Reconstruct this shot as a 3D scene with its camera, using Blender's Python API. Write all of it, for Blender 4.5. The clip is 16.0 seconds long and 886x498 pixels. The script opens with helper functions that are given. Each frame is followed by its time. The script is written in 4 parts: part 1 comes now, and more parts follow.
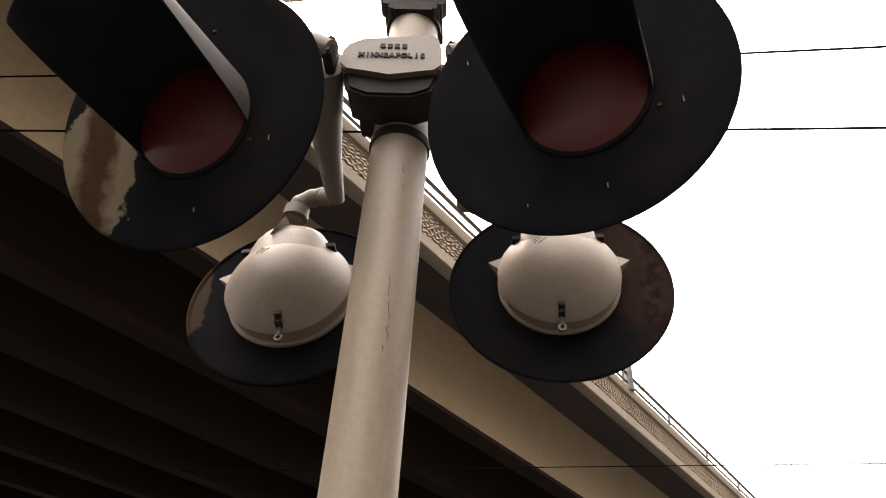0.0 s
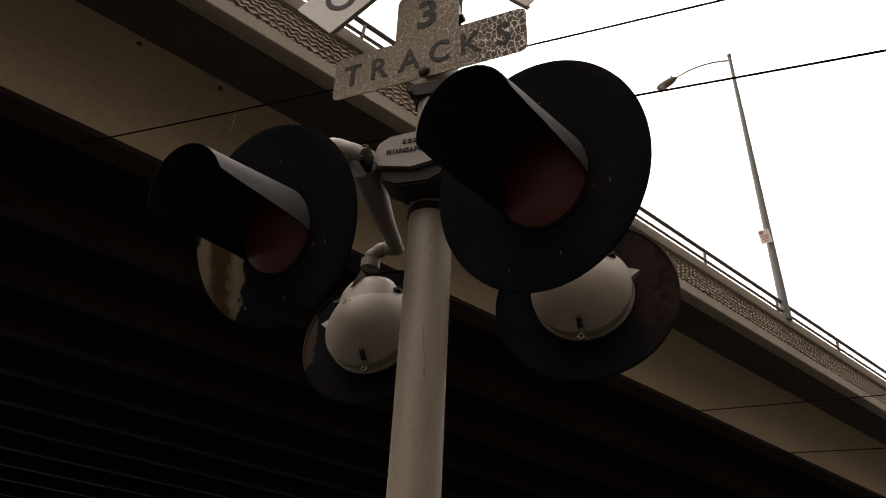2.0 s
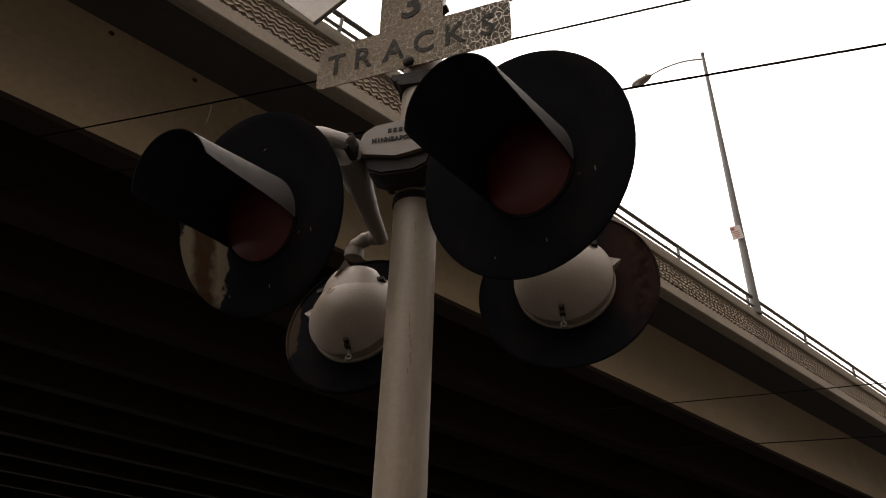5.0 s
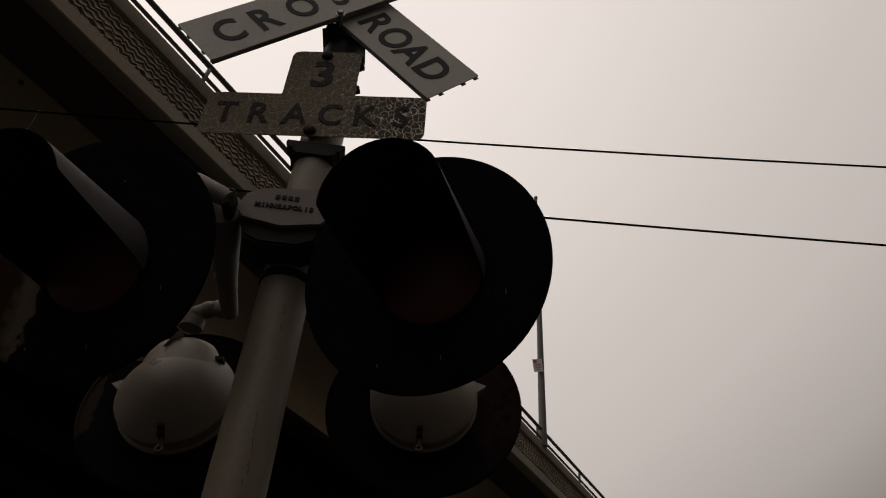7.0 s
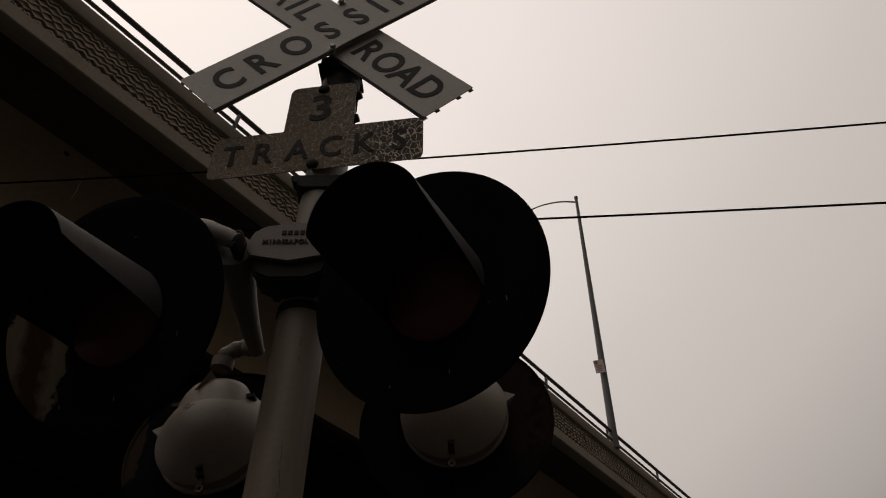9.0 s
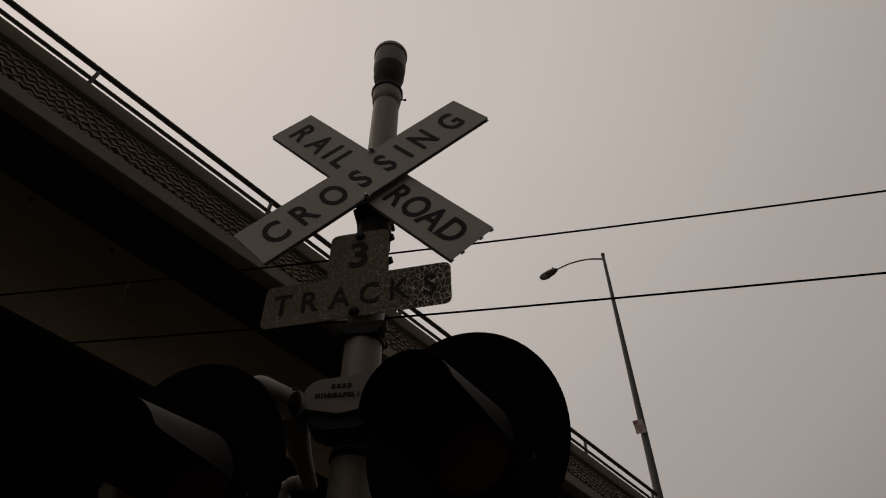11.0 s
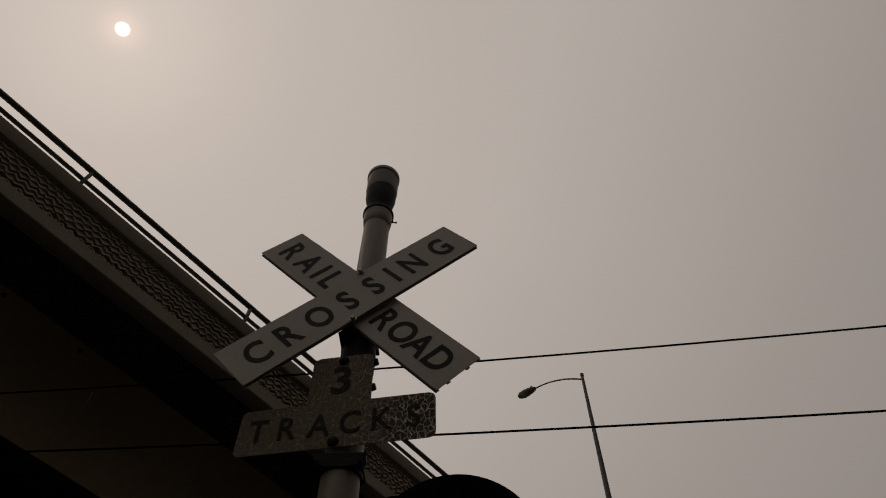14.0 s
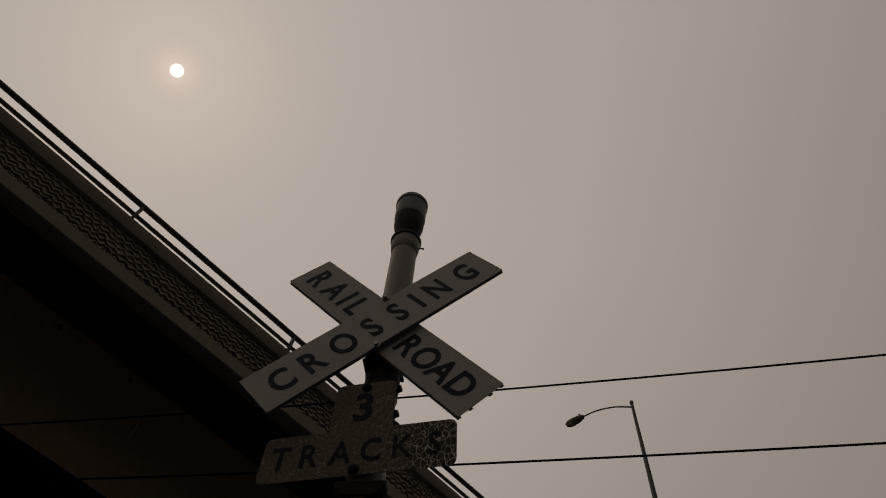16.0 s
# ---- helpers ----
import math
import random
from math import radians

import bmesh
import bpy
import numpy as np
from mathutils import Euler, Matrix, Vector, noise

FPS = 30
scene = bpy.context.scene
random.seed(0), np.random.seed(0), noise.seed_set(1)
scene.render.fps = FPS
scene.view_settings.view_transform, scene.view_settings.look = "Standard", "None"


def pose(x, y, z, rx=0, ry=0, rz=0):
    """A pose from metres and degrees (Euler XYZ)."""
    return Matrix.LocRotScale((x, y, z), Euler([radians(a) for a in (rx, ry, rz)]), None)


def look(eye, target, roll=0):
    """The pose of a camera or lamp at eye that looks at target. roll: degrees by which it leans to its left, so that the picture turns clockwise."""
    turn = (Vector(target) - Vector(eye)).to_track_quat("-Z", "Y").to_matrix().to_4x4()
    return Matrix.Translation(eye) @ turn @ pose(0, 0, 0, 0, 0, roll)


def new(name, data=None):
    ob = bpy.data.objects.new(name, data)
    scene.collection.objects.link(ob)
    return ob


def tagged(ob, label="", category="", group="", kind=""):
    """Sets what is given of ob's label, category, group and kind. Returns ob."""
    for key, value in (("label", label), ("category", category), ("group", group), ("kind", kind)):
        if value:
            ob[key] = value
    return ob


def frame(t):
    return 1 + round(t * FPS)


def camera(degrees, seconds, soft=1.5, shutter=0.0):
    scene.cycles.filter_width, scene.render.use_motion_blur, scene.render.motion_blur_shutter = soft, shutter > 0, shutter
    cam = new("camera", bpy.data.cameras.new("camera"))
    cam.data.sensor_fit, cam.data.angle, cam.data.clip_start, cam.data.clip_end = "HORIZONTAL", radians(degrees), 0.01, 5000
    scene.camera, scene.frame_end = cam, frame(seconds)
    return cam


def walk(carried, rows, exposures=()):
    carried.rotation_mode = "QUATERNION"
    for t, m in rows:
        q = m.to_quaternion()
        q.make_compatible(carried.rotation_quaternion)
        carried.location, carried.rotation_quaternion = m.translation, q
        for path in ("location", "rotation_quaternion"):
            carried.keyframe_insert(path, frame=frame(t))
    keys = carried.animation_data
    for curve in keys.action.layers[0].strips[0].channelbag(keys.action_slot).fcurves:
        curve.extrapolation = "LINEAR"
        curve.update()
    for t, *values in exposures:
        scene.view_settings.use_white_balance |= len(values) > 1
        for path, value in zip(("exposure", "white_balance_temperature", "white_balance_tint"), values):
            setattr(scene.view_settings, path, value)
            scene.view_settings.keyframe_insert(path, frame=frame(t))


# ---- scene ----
cam = camera(69.10, 16.0, soft=1.1)
PATH = [
    (0, (0.251, -0.991, 1.425), (0.1372, 0.6561, 2.5529), 5.70),
    (0.5, (0.299, -1.202, 1.416), (0.0955, 0.4924, 2.4581), 7.85),
    (1, (0.404, -1.306, 1.453), (0.0636, 0.4223, 2.4006), 5.68),
    (1.5, (0.557, -1.372, 1.447), (0.1204, 0.3506, 2.3647), 3.97),
    (2, (0.596, -1.440, 1.434), (0.0623, 0.2250, 2.4050), 4.75),
    (2.5, (0.583, -1.441, 1.430), (0.0437, 0.2331, 2.3818), 2.95),
    (3, (0.571, -1.442, 1.425), (0.0259, 0.2189, 2.3967), 2.38),
    (3.5, (0.573, -1.444, 1.427), (0.0596, 0.2133, 2.4217), 3.18),
    (4, (0.571, -1.447, 1.422), (0.0618, 0.2211, 2.4009), 3.50),
    (4.2, (0.575, -1.449, 1.417), (0.0971, 0.2326, 2.3884), 2.98),
    (6.3, (0.532, -1.418, 1.405), (0.1292, 0.2895, 2.3658), 6.19),
    (6.5, (0.492, -1.386, 1.436), (0.1805, 0.2655, 2.5197), 7.98),
    (7, (0.385, -1.334, 1.499), (0.4625, 0.2297, 2.7431), 6.00),
    (7.5, (0.331, -1.281, 1.491), (0.4864, 0.3118, 2.6907), 5.08),
    (8, (0.308, -1.245, 1.492), (0.4591, 0.3414, 2.7013), 2.89),
    (8.5, (0.358, -1.277, 1.495), (0.4234, 0.2921, 2.7338), 0.92),
    (9, (0.497, -1.349, 1.498), (0.4220, 0.1939, 2.7687), 2.40),
    (9.2, (0.556, -1.404, 1.490), (0.5369, 0.1697, 2.7243), -0.87),
    (11.3, (0.494, -1.713, 1.565), (0.3288, -0.3493, 3.0191), 2.27),
    (11.5, (0.482, -1.717, 1.570), (0.3158, -0.3802, 3.0482), 2.69),
    (12, (0.471, -1.714, 1.552), (0.2424, -0.3296, 2.9768), 5.32),
    (12.5, (0.474, -1.706, 1.546), (0.2615, -0.3003, 2.9533), 6.10),
    (13, (0.475, -1.737, 1.529), (0.2798, -0.3561, 2.9632), 6.00),
    (13.5, (0.478, -1.728, 1.535), (0.2811, -0.3753, 2.9948), 5.17),
    (14, (0.480, -1.741, 1.600), (0.3945, -0.5805, 3.2261), 2.66),
    (14.5, (0.503, -1.809, 1.603), (0.5088, -0.8129, 3.3369), -1.89),
    (15, (0.507, -1.817, 1.569), (0.4383, -0.7631, 3.2672), 2.63),
    (15.5, (0.531, -1.780, 1.571), (0.3702, -0.6996, 3.2460), 5.45),
    (16, (0.572, -1.724, 1.606), (0.3493, -0.6416, 3.2729), 7.70),
]

EXPOSURES = [(0.0, 3.7, 6500, 12), (0.25, 3.1, 6500, 12), (0.5, 1.3, 6550, 12), (1.0, 2.28, 6600, 12), (1.5, 2.4, 6600, 12), (2.0, 2.15, 6600, 12), (2.5, 2.42, 6600, 12),
             (3.0, 2.4, 6600, 12), (3.5, 2.34, 6600, 12), (4.0, 2.2, 6600, 12), (6.3, 2.0, 6600, 12), (6.5, 1.7, 6600, 12), (7.0, 0.1, 6480, 12), (7.5, 0.2, 6500, 12), (8.0, 0.18, 6500, 12),
             (9.0, 0.08, 6500, 12), (11.5, -0.63, 6560, 12), (12.0, -0.5, 6560, 12), (13.5, -0.45, 6600, 12), (14.0, -0.83, 6700, 12), (14.5, -1.24, 6780, 12), (15.0, -1.21, 6800, 12), (16.0, -1.06, 6800, 12)]
walk(cam, [(t, look(eye, target, roll)) for t, eye, target, roll in PATH], EXPOSURES)

# ---------------------------------------------------------------- light: a smoky, hazy sky with a dim sun
SUN = Vector((-0.4586, 0.2435, 0.8546)).normalized()
world = bpy.data.worlds.new("smoky_sky")
scene.world = world
world.use_nodes = True
wn, wl = world.node_tree.nodes, world.node_tree.links
wn.clear()
w_out = wn.new("ShaderNodeOutputWorld")
w_bg = wn.new("ShaderNodeBackground")
w_sky = wn.new("ShaderNodeTexSky")
w_sky.sky_type = "NISHITA"
w_sky.sun_disc = False
w_sky.sun_elevation = math.asin(SUN.z)
w_sky.sun_rotation = math.atan2(SUN.x, SUN.y)
w_sky.dust_density = 8.0
w_tc = wn.new("ShaderNodeTexCoord")
w_dot = wn.new("ShaderNodeVectorMath")
w_dot.operation = "DOT_PRODUCT"
w_dot.inputs[1].default_value = SUN
w_ac = wn.new("ShaderNodeMath")
w_ac.operation = "ARCCOSINE"
w_deg = wn.new("ShaderNodeMath")
w_deg.operation = "MULTIPLY"
w_deg.inputs[1].default_value = 1 / math.pi
w_ramp = wn.new("ShaderNodeValToRGB")
# angle from the sun in degrees: radiance of the smoke
HAZE = [(0.0, (1.25, 1.02, 0.9)), (1.3, (0.95, 0.82, 0.74)), (2.4, (0.82, 0.742, 0.68)),
        (9.0, (0.785, 0.714, 0.655)), (20.0, (0.80, 0.73, 0.67)), (34.0, (0.78, 0.712, 0.652)), (48.0, (0.66, 0.603, 0.55)),
        (58.0, (0.56, 0.51, 0.466)), (68.0, (0.49, 0.443, 0.404)), (77.0, (0.36, 0.322, 0.290)), (88.0, (0.07, 0.059, 0.049)), (106.0, (0.020, 0.0158, 0.0118)), (180.0, (0.013, 0.0098, 0.0072))]
cr = w_ramp.color_ramp
while len(cr.elements) < len(HAZE):
    cr.elements.new(0.5)
for e, (deg, rgb) in zip(cr.elements, HAZE):
    e.position = deg / 180.0
    e.color = (rgb[0], rgb[1], rgb[2], 1)
w_noise = wn.new("ShaderNodeTexNoise")
w_noise.inputs["Scale"].default_value = 1.6
w_noise.inputs["Detail"].default_value = 3
w_var = wn.new("ShaderNodeMapRange")
w_var.inputs["To Min"].default_value = 0.93
w_var.inputs["To Max"].default_value = 1.07
w_mul = wn.new("ShaderNodeVectorMath")
w_mul.operation = "SCALE"
w_sc = wn.new("ShaderNodeVectorMath")
w_sc.operation = "SCALE"
w_sc.inputs["Scale"].default_value = 0.004
w_add = wn.new("ShaderNodeVectorMath")
w_add.operation = "ADD"
wl.new(w_tc.outputs["Generated"], w_dot.inputs[0])
wl.new(w_dot.outputs["Value"], w_ac.inputs[0])
wl.new(w_ac.outputs[0], w_deg.inputs[0])
wl.new(w_deg.outputs[0], w_ramp.inputs[0])
wl.new(w_tc.outputs["Generated"], w_noise.inputs["Vector"])
wl.new(w_noise.outputs["Fac"], w_var.inputs["Value"])
wl.new(w_ramp.outputs["Color"], w_mul.inputs[0])
wl.new(w_var.outputs["Result"], w_mul.inputs["Scale"])
wl.new(w_sky.outputs["Color"], w_sc.inputs[0])
wl.new(w_mul.outputs[0], w_add.inputs[0])
wl.new(w_sc.outputs[0], w_add.inputs[1])
# the dim disc of the sun in the smoke
w_disc = wn.new("ShaderNodeMapRange")
w_disc.inputs["From Min"].default_value = 0.55 / 180
w_disc.inputs["From Max"].default_value = 0.30 / 180
w_disc_col = wn.new("ShaderNodeVectorMath")
w_disc_col.operation = "SCALE"
w_disc_col.inputs[0].default_value = (9.0, 7.6, 6.6)
w_all = wn.new("ShaderNodeVectorMath")
w_all.operation = "ADD"
wl.new(w_deg.outputs[0], w_disc.inputs["Value"])
wl.new(w_disc.outputs["Result"], w_disc_col.inputs["Scale"])
wl.new(w_add.outputs[0], w_all.inputs[0])
wl.new(w_disc_col.outputs[0], w_all.inputs[1])
wl.new(w_all.outputs[0], w_bg.inputs["Color"])
wl.new(w_bg.outputs[0], w_out.inputs["Surface"])
w_bg.inputs["Strength"].default_value = 1.0

sun_data = bpy.data.lights.new("sun", "SUN")
sun_data.energy = 0.15
sun_data.angle = radians(10)
sun_data.color = (1.0, 0.78, 0.58)
sun_lamp = new("sun", sun_data)
sun_lamp.rotation_euler = SUN.to_track_quat("Z", "Y").to_euler()


# ---------------------------------------------------------------- materials
def mat(name, c1, c2, rough=0.6, metal=0.0, scale=6.0, fine=60.0, bump=0.15, dirt=None, dirt_amt=0.0, streak=False, spec=0.5):
    """Two scales of colour change, fine relief, and a dirt colour laid on in blotches."""
    m = bpy.data.materials.new(name)
    m.use_nodes = True
    n, l = m.node_tree.nodes, m.node_tree.links
    b = n["Principled BSDF"]
    tc = n.new("ShaderNodeTexCoord")
    mp = n.new("ShaderNodeMapping")
    if streak:
        mp.inputs["Scale"].default_value = (1, 1, 0.12)
    l.new(tc.outputs["Object"], mp.inputs["Vector"])
    n1 = n.new("ShaderNodeTexNoise")
    n1.inputs["Scale"].default_value = scale
    n1.inputs["Detail"].default_value = 6
    n1.inputs["Roughness"].default_value = 0.65
    l.new(mp.outputs[0], n1.inputs["Vector"])
    n2 = n.new("ShaderNodeTexNoise")
    n2.inputs["Scale"].default_value = fine
    n2.inputs["Detail"].default_value = 4
    l.new(tc.outputs["Object"], n2.inputs["Vector"])
    mix = n.new("ShaderNodeMix")
    mix.data_type = "RGBA"
    mix.inputs["A"].default_value = (*c1, 1)
    mix.inputs["B"].default_value = (*c2, 1)
    mr = n.new("ShaderNodeMapRange")
    mr.inputs["From Min"].default_value = 0.3
    mr.inputs["From Max"].default_value = 0.7
    l.new(n1.outputs["Fac"], mr.inputs["Value"])
    l.new(mr.outputs["Result"], mix.inputs["Factor"])
    hsv = n.new("ShaderNodeHueSaturation")
    mr2 = n.new("ShaderNodeMapRange")
    mr2.inputs["To Min"].default_value = 0.82
    mr2.inputs["To Max"].default_value = 1.18
    l.new(n2.outputs["Fac"], mr2.inputs["Value"])
    l.new(mr2.outputs["Result"], hsv.inputs["Value"])
    l.new(mix.outputs["Result"], hsv.inputs["Color"])
    col = hsv.outputs["Color"]
    if dirt:
        n3 = n.new("ShaderNodeTexNoise")
        n3.inputs["Scale"].default_value = scale * 0.55
        n3.inputs["Detail"].default_value = 8
        n3.inputs["Roughness"].default_value = 0.7
        mp3 = n.new("ShaderNodeMapping")
        mp3.inputs["Location"].default_value = (3.1, 7.7, 1.3)
        l.new(mp.outputs[0], mp3.inputs["Vector"])
        l.new(mp3.outputs[0], n3.inputs["Vector"])
        mr3 = n.new("ShaderNodeMapRange")
        mr3.inputs["From Min"].default_value = 0.52
        mr3.inputs["From Max"].default_value = 0.72
        mr3.inputs["To Max"].default_value = dirt_amt
        l.new(n3.outputs["Fac"], mr3.inputs["Value"])
        mx = n.new("ShaderNodeMix")
        mx.data_type = "RGBA"
        mx.inputs["B"].default_value = (*dirt, 1)
        l.new(mr3.outputs["Result"], mx.inputs["Factor"])
        l.new(col, mx.inputs["A"])
        col = mx.outputs["Result"]
    l.new(col, b.inputs["Base Color"])
    b.inputs["Metallic"].default_value = metal
    b.inputs["Specular IOR Level"].default_value = spec
    mr4 = n.new("ShaderNodeMapRange")
    mr4.inputs["To Min"].default_value = max(0.05, rough - 0.12)
    mr4.inputs["To Max"].default_value = min(1.0, rough + 0.12)
    l.new(n1.outputs["Fac"], mr4.inputs["Value"])
    l.new(mr4.outputs["Result"], b.inputs["Roughness"])
    bp = n.new("ShaderNodeBump")
    bp.inputs["Strength"].default_value = bump
    bp.inputs["Distance"].default_value = 0.01
    l.new(n2.outputs["Fac"], bp.inputs["Height"])
    l.new(bp.outputs[0], b.inputs["Normal"])
    return m


def crackle_mat(name, plate, crack, dirt=(0.10, 0.071, 0.042)):
    """Aged reflective sheeting: a crazed surface whose cracks widen to one end of the plate."""
    m = mat(name, plate, tuple(0.8 * v for v in plate), 0.6, 0.0, 9, 140, 0.2, dirt, 0.6, spec=0.1)
    n, l = m.node_tree.nodes, m.node_tree.links
    b = n["Principled BSDF"]
    col = b.inputs["Base Color"].links[0].from_socket
    tc = n.new("ShaderNodeTexCoord")
    warp = n.new("ShaderNodeTexNoise")
    warp.inputs["Scale"].default_value = 30
    wm = n.new("ShaderNodeVectorMath")
    wm.operation = "SCALE"
    wm.inputs["Scale"].default_value = 0.022
    wa = n.new("ShaderNodeVectorMath")
    wa.operation = "ADD"
    l.new(tc.outputs["Object"], warp.inputs["Vector"])
    l.new(warp.outputs["Color"], wm.inputs[0])
    l.new(tc.outputs["Object"], wa.inputs[0])
    l.new(wm.outputs[0], wa.inputs[1])
    big = n.new("ShaderNodeTexVoronoi")
    big.feature = "DISTANCE_TO_EDGE"
    big.inputs["Scale"].default_value = 46
    small = n.new("ShaderNodeTexVoronoi")
    small.feature = "DISTANCE_TO_EDGE"
    small.inputs["Scale"].default_value = 105
    tall = n.new("ShaderNodeVectorMath")        # cells stand a little upright
    tall.operation = "MULTIPLY"
    tall.inputs[1].default_value = (1.15, 1.0, 0.8)
    l.new(wa.outputs[0], tall.inputs[0])
    for v in (big, small):
        l.new(tall.outputs[0], v.inputs["Vector"])
    sep = n.new("ShaderNodeSeparateXYZ")
    l.new(tc.outputs["Object"], sep.inputs[0])
    patch = n.new("ShaderNodeTexNoise")
    patch.inputs["Scale"].default_value = 85
    patch.inputs["Detail"].default_value = 2
    l.new(tc.outputs["Object"], patch.inputs["Vector"])
    wide = n.new("ShaderNodeMapRange")          # crack width: broad towards +x, and in patches
    wide.inputs["From Min"].default_value = 0.0
    wide.inputs["From Max"].default_value = 0.30
    wide.inputs["To Min"].default_value = 0.020
    wide.inputs["To Max"].default_value = 0.037
    l.new(sep.outputs["X"], wide.inputs["Value"])
    pw = n.new("ShaderNodeMath")
    pw.operation = "MULTIPLY"
    l.new(wide.outputs["Result"], pw.inputs[0])
    pm = n.new("ShaderNodeMapRange")
    pm.inputs["From Min"].default_value = 0.37
    pm.inputs["From Max"].default_value = 0.54
    pm.inputs["To Min"].default_value = 0.0
    pm.inputs["To Max"].default_value = 1.0
    l.new(patch.outputs["Fac"], pm.inputs["Value"])
    whole = n.new("ShaderNodeMapRange")         # short squiggles, joined to closed cells at the +x end
    whole.inputs["From Min"].default_value = 0.14
    whole.inputs["From Max"].default_value = 0.26
    l.new(sep.outputs["X"], whole.inputs["Value"])
    most = n.new("ShaderNodeMath")
    most.operation = "MAXIMUM"
    l.new(pm.outputs["Result"], most.inputs[0])
    l.new(whole.outputs["Result"], most.inputs[1])
    l.new(most.outputs[0], pw.inputs[1])
    lt = n.new("ShaderNodeMath")
    lt.operation = "LESS_THAN"
    l.new(big.outputs["Distance"], lt.inputs[0])
    l.new(pw.outputs[0], lt.inputs[1])
    half = n.new("ShaderNodeMath")
    half.operation = "MULTIPLY"
    half.inputs[1].default_value = 0.65
    l.new(pw.outputs[0], half.inputs[0])
    lt2 = n.new("ShaderNodeMath")
    lt2.operation = "LESS_THAN"
    l.new(small.outputs["Distance"], lt2.inputs[0])
    less = n.new("ShaderNodeMath")              # the finest crazing gives way to the large cells
    less.operation = "MULTIPLY_ADD"
    less.inputs[1].default_value = -0.02
    l.new(whole.outputs["Result"], less.inputs[0])
    l.new(half.outputs[0], less.inputs[2])
    l.new(less.outputs[0], lt2.inputs[1])
    mxm = n.new("ShaderNodeMath")
    mxm.operation = "MAXIMUM"
    l.new(lt.outputs[0], mxm.inputs[0])
    l.new(lt2.outputs[0], mxm.inputs[1])
    worn = n.new("ShaderNodeMapRange")          # the sheeting is browned where it is crazed most
    worn.inputs["From Min"].default_value = 0.06
    worn.inputs["From Max"].default_value = 0.25
    worn.inputs["To Max"].default_value = 0.8
    l.new(sep.outputs["X"], worn.inputs["Value"])
    show = n.new("ShaderNodeMath")              # cracks are pale there and faint elsewhere
    show.operation = "MULTIPLY_ADD"
    show.inputs[1].default_value = 0.75
    show.inputs[2].default_value = 0.50
    l.new(worn.outputs["Result"], show.inputs[0])
    sh = n.new("ShaderNodeMath")
    sh.operation = "MULTIPLY"
    l.new(show.outputs[0], sh.inputs[0])
    l.new(mxm.outputs[0], sh.inputs[1])
    brown = n.new("ShaderNodeMix")
    brown.data_type = "RGBA"
    brown.inputs["B"].default_value = (0.03, 0.022, 0.015, 1)
    l.new(worn.outputs["Result"], brown.inputs["Factor"])
    l.new(col, brown.inputs["A"])
    col = brown.outputs["Result"]
    cb = n.new("ShaderNodeBump")
    cb.inputs["Strength"].default_value = 1.0
    cb.inputs["Distance"].default_value = 0.003
    l.new(small.outputs["Distance"], cb.inputs["Height"])
    l.new(cb.outputs[0], b.inputs["Normal"])
    mx = n.new("ShaderNodeMix")
    mx.data_type = "RGBA"
    mx.inputs["B"].default_value = (*crack, 1)
    l.new(sh.outputs[0], mx.inputs["Factor"])
    l.new(col, mx.inputs["A"])
    l.new(mx.outputs["Result"], b.inputs["Base Color"])
    return m


